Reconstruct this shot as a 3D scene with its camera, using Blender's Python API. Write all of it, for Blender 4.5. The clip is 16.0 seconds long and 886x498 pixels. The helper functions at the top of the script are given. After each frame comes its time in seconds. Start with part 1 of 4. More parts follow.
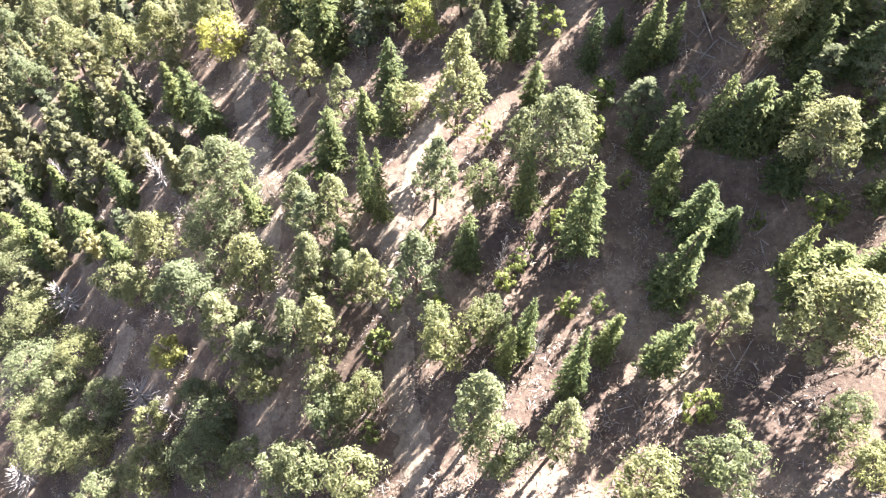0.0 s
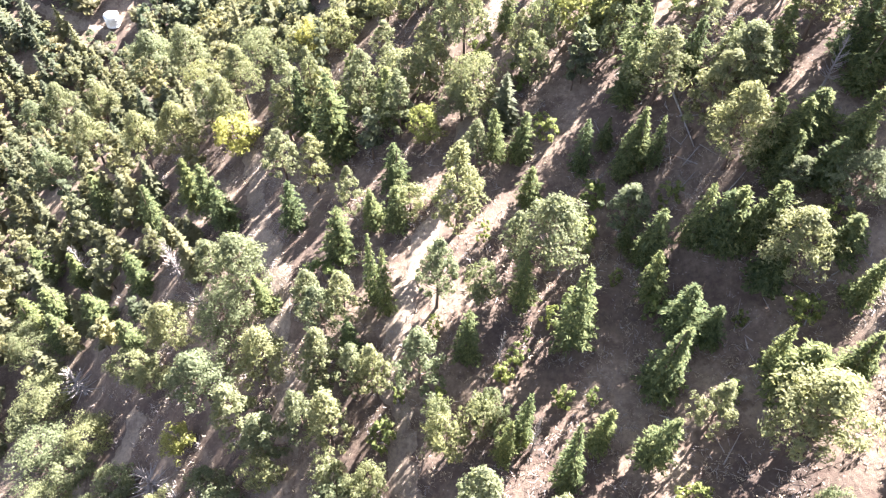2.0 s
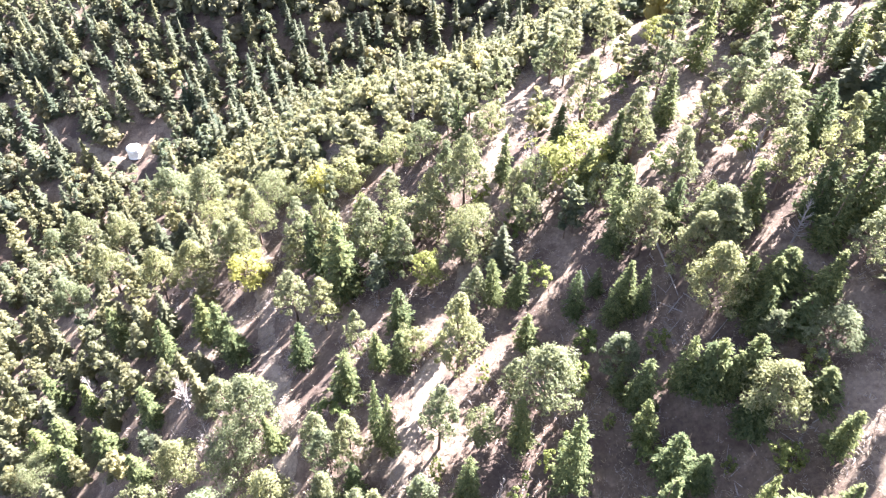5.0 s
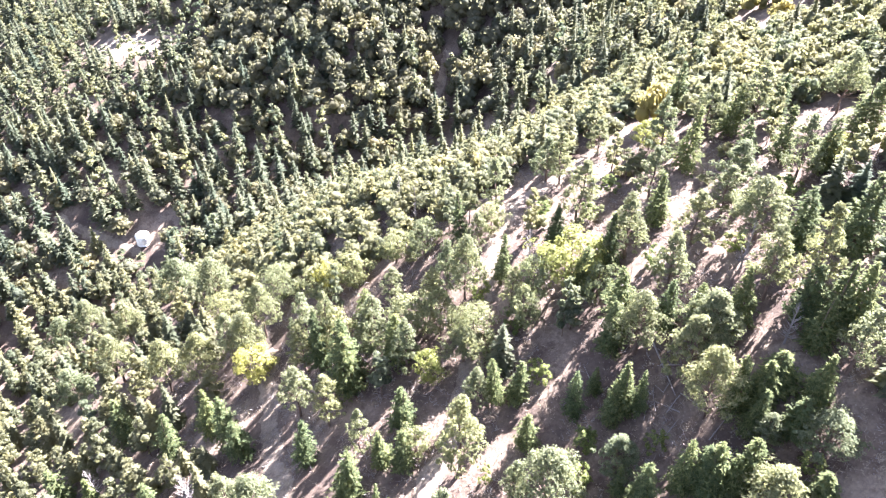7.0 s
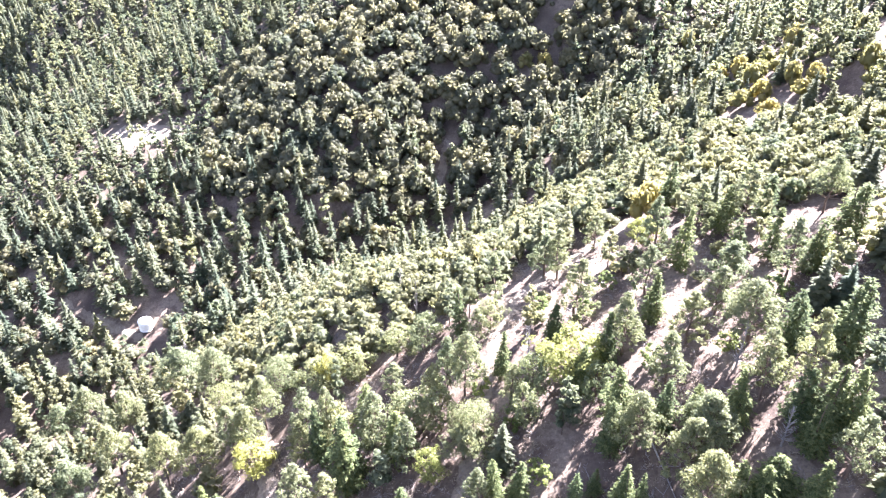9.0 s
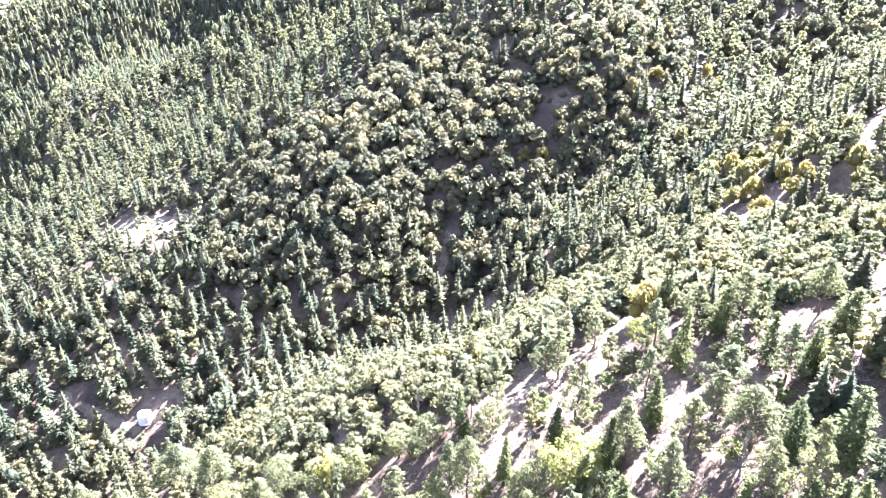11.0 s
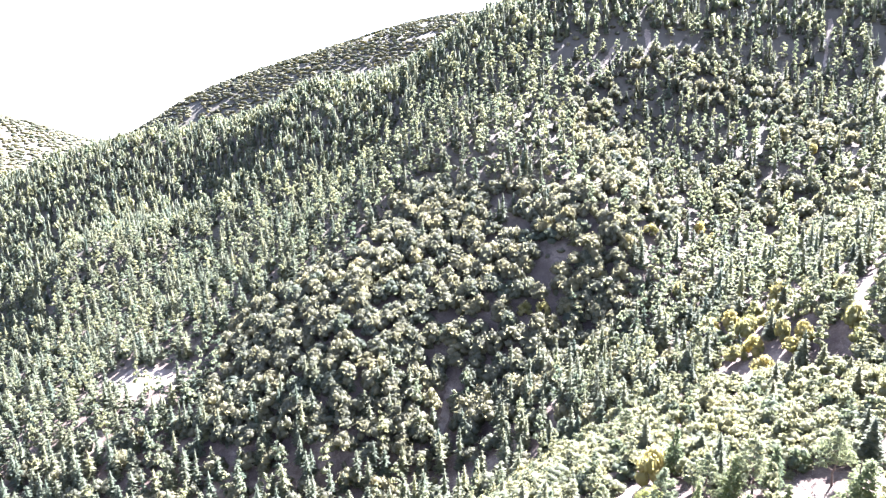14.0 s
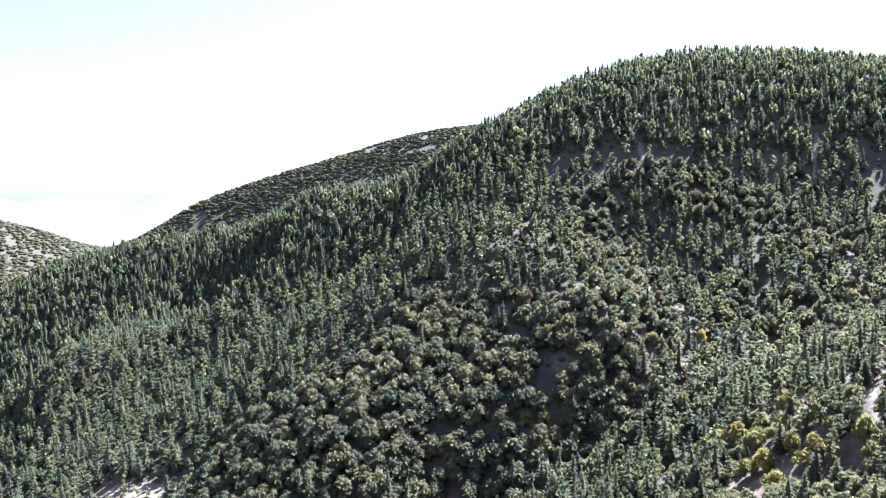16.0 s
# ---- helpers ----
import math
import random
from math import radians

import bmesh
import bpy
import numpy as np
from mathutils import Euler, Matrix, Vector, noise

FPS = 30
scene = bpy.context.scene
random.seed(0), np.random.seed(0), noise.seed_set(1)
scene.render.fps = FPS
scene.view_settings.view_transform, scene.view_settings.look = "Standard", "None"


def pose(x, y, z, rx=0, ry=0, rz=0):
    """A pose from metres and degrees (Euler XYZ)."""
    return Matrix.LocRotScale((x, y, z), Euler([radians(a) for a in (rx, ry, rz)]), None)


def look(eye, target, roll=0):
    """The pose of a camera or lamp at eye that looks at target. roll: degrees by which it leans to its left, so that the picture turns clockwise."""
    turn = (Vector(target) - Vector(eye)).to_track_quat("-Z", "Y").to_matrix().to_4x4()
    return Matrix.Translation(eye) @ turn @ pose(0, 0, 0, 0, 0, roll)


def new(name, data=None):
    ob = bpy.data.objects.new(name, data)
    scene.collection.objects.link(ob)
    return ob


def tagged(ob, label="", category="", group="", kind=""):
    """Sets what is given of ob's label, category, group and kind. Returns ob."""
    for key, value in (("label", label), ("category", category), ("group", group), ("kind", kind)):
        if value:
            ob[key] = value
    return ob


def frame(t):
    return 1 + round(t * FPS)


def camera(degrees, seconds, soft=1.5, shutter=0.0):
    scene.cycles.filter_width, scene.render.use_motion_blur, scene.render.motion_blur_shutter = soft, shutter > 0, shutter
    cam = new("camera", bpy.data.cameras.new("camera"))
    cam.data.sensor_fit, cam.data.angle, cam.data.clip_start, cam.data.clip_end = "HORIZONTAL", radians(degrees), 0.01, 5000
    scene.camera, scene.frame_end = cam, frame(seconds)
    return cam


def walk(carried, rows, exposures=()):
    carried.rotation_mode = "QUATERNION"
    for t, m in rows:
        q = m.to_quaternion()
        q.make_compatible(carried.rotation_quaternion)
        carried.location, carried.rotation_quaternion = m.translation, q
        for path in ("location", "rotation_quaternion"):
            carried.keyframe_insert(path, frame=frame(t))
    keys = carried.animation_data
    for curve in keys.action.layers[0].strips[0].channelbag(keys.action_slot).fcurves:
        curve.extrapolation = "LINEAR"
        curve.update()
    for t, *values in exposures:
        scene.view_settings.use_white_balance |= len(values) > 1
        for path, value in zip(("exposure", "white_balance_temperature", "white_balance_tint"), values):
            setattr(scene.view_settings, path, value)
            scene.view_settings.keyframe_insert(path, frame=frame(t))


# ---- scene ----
cam = camera(64.3, 16.0, soft=1.3)
PATH = [
    (0.0, pose(0.17, 0.05, 66.23, 32.29, -0.58, -0.57)),
    (0.5, pose(0.20, -0.03, 68.11, 33.68, -0.51, -0.55)),
    (1.0, pose(0.23, -0.11, 69.99, 35.17, -0.47, -0.49)),
    (1.5, pose(0.27, -0.18, 71.86, 36.55, -0.41, -0.49)),
    (2.0, pose(0.31, -0.22, 73.73, 37.94, -0.36, -0.47)),
    (2.5, pose(0.36, -0.25, 75.59, 39.31, -0.31, -0.44)),
    (3.0, pose(0.42, -0.25, 77.44, 40.82, -0.26, -0.38)),
    (3.5, pose(0.48, -0.23, 79.28, 42.15, -0.19, -0.39)),
    (4.0, pose(0.54, -0.21, 81.09, 43.51, -0.14, -0.39)),
    (6.5, pose(0.75, -0.18, 89.62, 50.88, 0.19, -0.42)),
    (7.0, pose(0.78, -0.23, 91.23, 52.42, 0.23, -0.40)),
    (7.5, pose(0.80, -0.31, 92.81, 54.03, 0.25, -0.40)),
    (8.0, pose(0.82, -0.40, 94.38, 55.51, 0.23, -0.39)),
    (8.5, pose(0.84, -0.50, 95.95, 57.02, 0.24, -0.37)),
    (9.0, pose(0.86, -0.60, 97.53, 58.52, 0.25, -0.35)),
    (11.5, pose(0.88, -0.97, 105.15, 66.75, 0.43, -0.27)),
    (12.0, pose(0.87, -1.06, 106.32, 68.56, 0.44, -0.24)),
    (12.5, pose(0.85, -1.15, 107.32, 70.55, 0.42, -0.23)),
    (13.0, pose(0.83, -1.23, 108.14, 72.53, 0.43, -0.22)),
    (13.5, pose(0.81, -1.29, 108.78, 74.51, 0.38, -0.20)),
    (14.0, pose(0.79, -1.32, 109.25, 76.75, 0.35, -0.21)),
    (14.5, pose(0.77, -1.32, 109.57, 78.90, 0.33, -0.21)),
    (15.0, pose(0.75, -1.29, 109.78, 81.05, 0.29, -0.22)),
    (15.5, pose(0.73, -1.25, 109.91, 83.16, 0.30, -0.21)),
    (16.0, pose(0.72, -1.21, 110.00, 85.39, 0.25, -0.23)),
]
walk(cam, PATH, [(0.0, 4.14, 6100, 16), (4.0, 4.4, 5850, 20), (6.5, 4.48, 5700, 22), (9.0, 4.6, 5500, 23), (12.5, 4.82, 5350, 24), (14.5, 4.68, 5250, 22), (15.3, 4.05, 5100, 19), (16.0, 3.18, 5100, 17)])

# ---- light: low sun ahead to the right, clear hazy sky ----
SUN_AZ, SUN_EL = radians(43), radians(42)
SUN_DIR = Vector((math.sin(SUN_AZ) * math.cos(SUN_EL), math.cos(SUN_AZ) * math.cos(SUN_EL), math.sin(SUN_EL)))
world = bpy.data.worlds.new("world")
scene.world = world
world.use_nodes = True
sky = world.node_tree.nodes.new("ShaderNodeTexSky")
sky.sky_type = "NISHITA"
sky.sun_disc = False
sky.sun_elevation, sky.sun_rotation = SUN_EL, SUN_AZ
sky.air_density, sky.dust_density, sky.ozone_density = 1.0, 3.0, 0.6
sky.altitude = 1500
world_bg = world.node_tree.nodes["Background"]
world_bg.inputs["Strength"].default_value = 0.032
hazy = world.node_tree.nodes.new("ShaderNodeHueSaturation")  # thin haze pales the blue
hazy.inputs["Saturation"].default_value = 0.62
world.node_tree.links.new(sky.outputs[0], hazy.inputs["Color"])
world.node_tree.links.new(hazy.outputs[0], world_bg.inputs["Color"])
sun_lamp = bpy.data.lights.new("sun", "SUN")
sun_lamp.energy, sun_lamp.angle, sun_lamp.color = 5.0, radians(0.6), (1.0, 0.93, 0.82)
sun = new("sun", sun_lamp)
sun.matrix_world = look(SUN_DIR * 500, (0, 0, 0))


# ---- materials ----
def material(name):
    mat = bpy.data.materials.new(name)
    mat.use_nodes = True
    nodes, links = mat.node_tree.nodes, mat.node_tree.links
    nodes.clear()
    return mat, nodes, links, nodes.new("ShaderNodeOutputMaterial")


def ramp(nodes, stops):
    node = nodes.new("ShaderNodeValToRGB")
    els = node.color_ramp.elements
    els[0].position, els[0].color = stops[0][0], (*stops[0][1], 1)
    els[1].position, els[1].color = stops[-1][0], (*stops[-1][1], 1)
    for at, col in stops[1:-1]:
        els.new(at).color = (*col, 1)
    return node


def mix_colour(nodes, links, factor, a, b, how="MIX"):
    node = nodes.new("ShaderNodeMix")
    node.data_type, node.blend_type = "RGBA", how
    for socket, value in ((node.inputs[0], factor), (node.inputs[6], a), (node.inputs[7], b)):
        if isinstance(value, (int, float)):
            socket.default_value = value
        elif isinstance(value, tuple):
            socket.default_value = (*value, 1)
        else:
            links.new(value, socket)
    return node.outputs[2]


def noise_node(nodes, links, coord, scale, detail=4.0, rough=0.55):
    node = nodes.new("ShaderNodeTexNoise")
    node.inputs["Scale"].default_value, node.inputs["Detail"].default_value = scale, detail
    node.inputs["Roughness"].default_value = rough
    links.new(coord, node.inputs["Vector"])
    return node.outputs["Fac"]


def foliage(name, dark, mid, light, through_light=0.35, by_tree="object"):
    """Leaves or needles: colour varies leaf by leaf and tree by tree; part of the light passes through."""
    mat, nodes, links, out = material(name)
    geo = nodes.new("ShaderNodeNewGeometry")
    leaf = ramp(nodes, [(0.0, dark), (0.55, mid), (1.0, light)])
    links.new(geo.outputs["Random Per Island"], leaf.inputs[0])
    if by_tree == "object":
        tree = nodes.new("ShaderNodeObjectInfo").outputs["Random"]
    else:
        tint = nodes.new("ShaderNodeAttribute")
        tint.attribute_name = "tint"
        tree = tint.outputs["Fac"]
    spread_of = 1.0 if by_tree == "object" else 1.7
    warm = ramp(nodes, [(0.0, tuple(1 - spread_of * d for d in (0.20, 0.14, 0.11))), (0.5, (1.0, 1.0, 1.0)), (1.0, tuple(1 + spread_of * d for d in (0.22, 0.17, 0.06)))])
    links.new(tree, warm.inputs[0])
    col = mix_colour(nodes, links, 1.0, leaf.outputs[0], warm.outputs[0], "MULTIPLY")
    diffuse = nodes.new("ShaderNodeBsdfPrincipled")
    diffuse.inputs["Roughness"].default_value = 0.75
    diffuse.inputs["Specular IOR Level"].default_value = 0.12
    back = nodes.new("ShaderNodeBsdfTranslucent")
    yellowed = mix_colour(nodes, links, 1.0, col, (1.12, 1.1, 0.88), "MULTIPLY")
    links.new(col, diffuse.inputs["Base Color"])
    links.new(yellowed, back.inputs["Color"])
    mix = nodes.new("ShaderNodeMixShader")
    mix.inputs[0].default_value = through_light
    links.new(diffuse.outputs[0], mix.inputs[1])
    links.new(back.outputs[0], mix.inputs[2])
    links.new(mix.outputs[0], out.inputs[0])
    return mat


def bark(name, dark, light, scale=3.0):
    mat, nodes, links, out = material(name)
    coord = nodes.new("ShaderNodeTexCoord").outputs["Object"]
    stretch = nodes.new("ShaderNodeMapping")
    stretch.inputs["Scale"].default_value = (1, 1, 0.25)
    links.new(coord, stretch.inputs[0])
    grain = noise_node(nodes, links, stretch.outputs[0], scale, 6, 0.7)
    col = ramp(nodes, [(0.3, dark), (0.7, light)])
    links.new(grain, col.inputs[0])
    shader = nodes.new("ShaderNodeBsdfPrincipled")
    shader.inputs["Roughness"].default_value = 0.9
    bump = nodes.new("ShaderNodeBump")
    bump.inputs["Strength"].default_value, bump.inputs["Distance"].default_value = 0.8, 0.04
    links.new(grain, bump.inputs["Height"])
    links.new(bump.outputs[0], shader.inputs["Normal"])
    links.new(col.outputs[0], shader.inputs["Base Color"])
    links.new(shader.outputs[0], out.inputs[0])
    return mat


def soil(name, dark, mid, light, stones=0.0, litter=0.0, plain=None):
    """Dry ground: broad patches, fine grain, needle litter and pale stones."""
    mat, nodes, links, out = material(name)
    coord = nodes.new("ShaderNodeTexCoord").outputs["Object"]
    broad = noise_node(nodes, links, coord, 0.055, 5, 0.6)
    fine = noise_node(nodes, links, coord, 1.3, 8, 0.7)
    col = ramp(nodes, [(0.34, dark), (0.5, mid), (0.64, light)])
    links.new(broad, col.inputs[0])
    grain = ramp(nodes, [(0.3, (0.62, 0.60, 0.60)), (0.7, (1.25, 1.22, 1.18))])
    links.new(fine, grain.inputs[0])
    colour = mix_colour(nodes, links, 1.0, col.outputs[0], grain.outputs[0], "MULTIPLY")
    if litter:
        spots = ramp(nodes, [(0.50, (0, 0, 0)), (0.60, (1, 1, 1))])
        links.new(noise_node(nodes, links, coord, 0.32, 7, 0.72), spots.inputs[0])
        weaker = nodes.new("ShaderNodeMath")
        weaker.operation = "MULTIPLY"
        weaker.inputs[1].default_value = litter
        links.new(spots.outputs[0], weaker.inputs[0])
        colour = mix_colour(nodes, links, weaker.outputs[0], colour, (0.055, 0.036, 0.029))
    if stones:
        cells = nodes.new("ShaderNodeTexVoronoi")
        cells.inputs["Scale"].default_value = 1.1
        links.new(coord, cells.inputs["Vector"])
        pale = ramp(nodes, [(0.10, (1, 1, 1)), (0.16, (0, 0, 0))])
        links.new(cells.outputs["Distance"], pale.inputs[0])
        weaker = nodes.new("ShaderNodeMath")
        weaker.operation = "MULTIPLY"
        weaker.inputs[1].default_value = stones
        links.new(pale.outputs[0], weaker.inputs[0])
        colour = mix_colour(nodes, links, weaker.outputs[0], colour, (0.24, 0.21, 0.19))
    if plain:  # brush litter covers the hillside's soil; the plain's dry grass is paled for haze
        split = nodes.new("ShaderNodeSeparateXYZ")
        links.new(coord, split.inputs[0])
        for start, end, most, cover in ((330, 560, 0.88, (0.068, 0.062, 0.046)), (1700, 2300, 1.0, plain)):
            reach = nodes.new("ShaderNodeMapRange")
            reach.inputs["From Min"].default_value, reach.inputs["From Max"].default_value = start, end
            reach.inputs["To Max"].default_value = most
            links.new(split.outputs["Y"], reach.inputs["Value"])
            colour = mix_colour(nodes, links, reach.outputs[0], colour, cover)
    shader = nodes.new("ShaderNodeBsdfPrincipled")
    shader.inputs["Roughness"].default_value = 0.95
    shader.inputs["Specular IOR Level"].default_value = 0.15
    bump = nodes.new("ShaderNodeBump")
    bump.inputs["Strength"].default_value, bump.inputs["Distance"].default_value = 0.7, 0.25
    links.new(fine, bump.inputs["Height"])
    links.new(bump.outputs[0], shader.inputs["Normal"])
    links.new(colour, shader.inputs["Base Color"])
    links.new(shader.outputs[0], out.inputs[0])
    return mat


# GROUND's last colour: the far plain's dry grass, white haze painted into it
GROUND = soil("dry_forest_soil", (0.056, 0.043, 0.037), (0.106, 0.081, 0.064), (0.182, 0.146, 0.114), 0.5, 0.6, (0.135, 0.128, 0.115))
ROAD = soil("pale_dirt", (0.135, 0.110, 0.088), (0.185, 0.152, 0.120), (0.24, 0.202, 0.162), 0.25, 0.4)
FIR_LEAF = foliage("fir_needles", (0.060, 0.080, 0.038), (0.108, 0.130, 0.058), (0.170, 0.184, 0.080), 0.54)
PINE_LEAF = foliage("pine_needles", (0.106, 0.121, 0.068), (0.165, 0.177, 0.098), (0.216, 0.221, 0.126), 0.6)
OAK_LEAF = foliage("oak_leaves", (0.098, 0.112, 0.060), (0.158, 0.171, 0.090), (0.208, 0.214, 0.118), 0.58)
YELLOW_LEAF = foliage("yellow_leaves", (0.15, 0.158, 0.045), (0.225, 0.228, 0.072), (0.29, 0.280, 0.105), 0.48)
BUSH_LEAF = foliage("bush_leaves", (0.075, 0.100, 0.036), (0.13, 0.155, 0.054), (0.20, 0.215, 0.078), 0.5)
# next two: leaf colours bluer and paler, with the distance's haze painted in
HAZED_CONIFER_LEAF = foliage("hazed_conifer_needles", (0.088, 0.102, 0.066), (0.140, 0.150, 0.098), (0.184, 0.188, 0.122), 0.66, "tint")
HAZED_OAK_LEAF = foliage("hazed_oak_leaves", (0.116, 0.116, 0.078), (0.144, 0.142, 0.095), (0.172, 0.167, 0.112), 0.66, "tint")
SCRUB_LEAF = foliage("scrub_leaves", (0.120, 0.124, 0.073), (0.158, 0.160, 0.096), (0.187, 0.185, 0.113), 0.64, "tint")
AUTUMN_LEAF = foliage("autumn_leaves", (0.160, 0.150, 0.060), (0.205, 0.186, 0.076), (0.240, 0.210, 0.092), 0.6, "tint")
BARK = bark("pine_bark", (0.05, 0.034, 0.026), (0.13, 0.085, 0.06))
DEAD = bark("weathered_dead_wood", (0.13, 0.114, 0.106), (0.25, 0.225, 0.212))

# ---- landforms: points on the near spur, its crest, the ravine, the hillside across it and the ridges beyond ----
SPUR = [(-4, 35, -36), (27, 39, -25), (48, 37, -15), (-16, 45, -41), (-60, 44, -73), (11, 54, -26), (50, 57, -12), (-30, 79, -39),
        (0, 80, -24), (13, 82, -21), (42, 82, -8), (58, 79, 2), (-90, 94, -84), (-41, 109, -50), (-61, 99, -60), (11, 119, -16),
        (-48, 148, -50), (12, 126, -13), (33, 158, -6), (48, 166, 0), (70, 125, 10), (86, 116, 18), (-121, 168, -98), (-69, 188, -66)]
CREST = [(-20, 180, -29), (-30, 228, -54), (8, 222, -46), (-40, 168, -42), (36, 190, -9), (90, 204, 4), (70, 240, -14), (140, 223, 20), (148, 233, 29), (110, 150, 24), (150, 150, 45),
         (-148, 212, -122), (200, 200, 60), (140, 60, 25), (0, -60, -22), (-120, 30, -105), (120, -40, 20)]
RAVINE = [(-137, 263, -106), (-190, 272, -110), (-181, 279, -107), (-100, 262, -96), (-36, 274, -88), (8, 286, -76), (56, 301, -36), (101, 293, -12), (4, 344, -54),
          (-154, 288, -95), (-100, 300, -84), (-260, 240, -140), (133, 310, 3), (213, 341, 33), (170, 270, 36), (-60, 312, -70)]
SLOPE = [(-39, 349, -40), (-97, 360, -47), (46, 371, -20), (70, 353, -30), (-150, 386, -57), (-167, 377, -60), (36, 428, 14), (100, 422, 34), (-51, 391, -14),
         (138, 467, 41), (156, 410, 12), (219, 438, 27), (-266, 436, -84), (-235, 560, -46), (-272, 512, -67), (108, 451, 45), (153, 535, 63), (262, 491, 58),
         (76, 456, 38), (190, 572, 97), (303, 586, 102), (30, 520, 70), (-135, 465, -25), (-18, 575, 70), (-88, 616, 30), (-153, 636, 20)]
BEYOND = [(-245, 704, -14), (-335, 785, 2), (-338, 603, -45), (-357, 598, -78), (-476, 820, -18), (-360, 716, -40), (21, 745, 157), (70, 750, 183), (165, 760, 228),
          (290, 800, 257), (420, 840, 262), (600, 870, 250), (-26, 740, 120), (-143, 790, 100), (-347, 880, 48), (-497, 960, 18), (-620, 950, -30)]
DISTANT = [(20, 900, 90), (-150, 980, 50), (-350, 1080, 0), (-530, 1140, -50), (-52, 1500, 230), (90, 1500, 248), (-340, 1500, 147), (-500, 1450, 86), (-700, 1400, -2),
           (-875, 1400, 62), (-763, 1400, 25), (-1100, 1400, 130), (200, 1000, 200), (500, 1100, 210), (400, 1600, 240), (-650, 1200, -20), (-52, 1750, 150), (-340, 1750, 60),
           (90, 1750, 170), (400, 1850, 150), (-700, 1650, -60), (-900, 1700, -30), (-1100, 1720, -10), (-600, 1900, -90)]
LAND = np.array(SPUR + CREST + RAVINE + SLOPE + BEYOND + DISTANT, float)


def bend(r2):
    return r2 * np.log(np.maximum(r2, 1e-12))


def sheet_weights():
    q, n = LAND[:, :2] / 300, len(LAND)
    a = np.zeros((n + 3, n + 3))
    a[:n, :n] = bend(((q[:, None] - q[None]) ** 2).sum(-1)) + np.eye(n) * 2e-3
    a[:n, n] = a[n, :n] = 1
    a[:n, n + 1:] = q
    a[n + 1:, :n] = q.T
    return q, np.linalg.solve(a, np.r_[LAND[:, 2], 0, 0, 0])


LAND_Q, LAND_W = sheet_weights()


def height(x, y):
    """The ground's height: a smooth sheet over the landform points, which fades into a plain far off."""
    x, y = np.asarray(x, float), np.asarray(y, float)
    p, n = np.stack([x.ravel(), y.ravel()], 1) / 300, len(LAND_Q)
    out = np.empty(len(p))
    for i in range(0, len(p), 20000):
        some = p[i:i + 20000]
        out[i:i + 20000] = bend(((some[:, None] - LAND_Q[None]) ** 2).sum(-1)) @ LAND_W[:n] + LAND_W[n] + some @ LAND_W[n + 1:]
    out = out.reshape(x.shape)
    far = np.clip((np.hypot(x, (y - 500) * 0.95) - 1150) / 700, 0, 1)
    far = far * far * (3 - 2 * far)
    plain = -130 + 25 * np.sin(x / 610 + 1.0) * np.sin(y / 540) + 330 * np.exp(-((y - 5600 - 0.1 * x) / 900) ** 2) * (0.8 + 0.2 * np.sin(x / 170) * np.sin(x / 390))
    return np.clip(out, -220, 330) * (1 - far) + plain * far


def mesh_of(name, verts, faces, mat, smooth=False):
    """A mesh from arrays of vertices and of faces that all have the same number of corners."""
    verts, faces = np.asarray(verts, np.float32), np.asarray(faces, np.int32)
    me = bpy.data.meshes.new(name)
    me.vertices.add(len(verts))
    me.vertices.foreach_set("co", verts.ravel())
    me.loops.add(faces.size)
    me.loops.foreach_set("vertex_index", faces.ravel())
    me.polygons.add(len(faces))
    me.polygons.foreach_set("loop_start", np.arange(0, faces.size, faces.shape[1], dtype=np.int32))
    me.polygons.foreach_set("loop_total", np.full(len(faces), faces.shape[1], np.int32))
    me.polygons.foreach_set("use_smooth", np.full(len(faces), smooth))
    me.update(calc_edges=True)
    me.materials.append(mat)
    return me


def grid_quads(nx, ny):
    i = np.arange(nx - 1)[None, :] + nx * np.arange(ny - 1)[:, None]
    return np.stack([i, i + 1, i + nx + 1, i + nx], -1).reshape(-1, 4)


# ---- ground: one sheet to the horizon, finest near the camera's foot ----
def axis_points(lo, hi, near_lo, near_hi, step):
    pts = list(np.arange(near_lo, near_hi, step))
    s = step
    while pts[-1] < hi:
        s *= 1.06
        pts.append(pts[-1] + s)
    s = step
    while pts[0] > lo:
        s *= 1.06
        pts.insert(0, pts[0] - s)
    return np.array(pts)


GX, GY = axis_points(-4700, 4700, -170, 160, 3.1), axis_points(-3000, 6800, 0, 380, 3.1)
gx, gy = np.meshgrid(GX, GY)
gz = height(gx, gy)
rough = np.array([noise.noise((x * 0.09, y * 0.09, 0)) + 0.5 * noise.noise((x * 0.31, y * 0.31, 3)) for x, y in zip(gx.ravel(), gy.ravel())]).reshape(gx.shape)
gz = gz + 0.45 * rough
ground = tagged(new("ground", mesh_of("ground", np.stack([gx, gy, gz], -1).reshape(-1, 3), grid_quads(len(GX), len(GY)), GROUND, True)),
                "dry brown hillside soil with needle litter and stones", "ground", kind="structure")


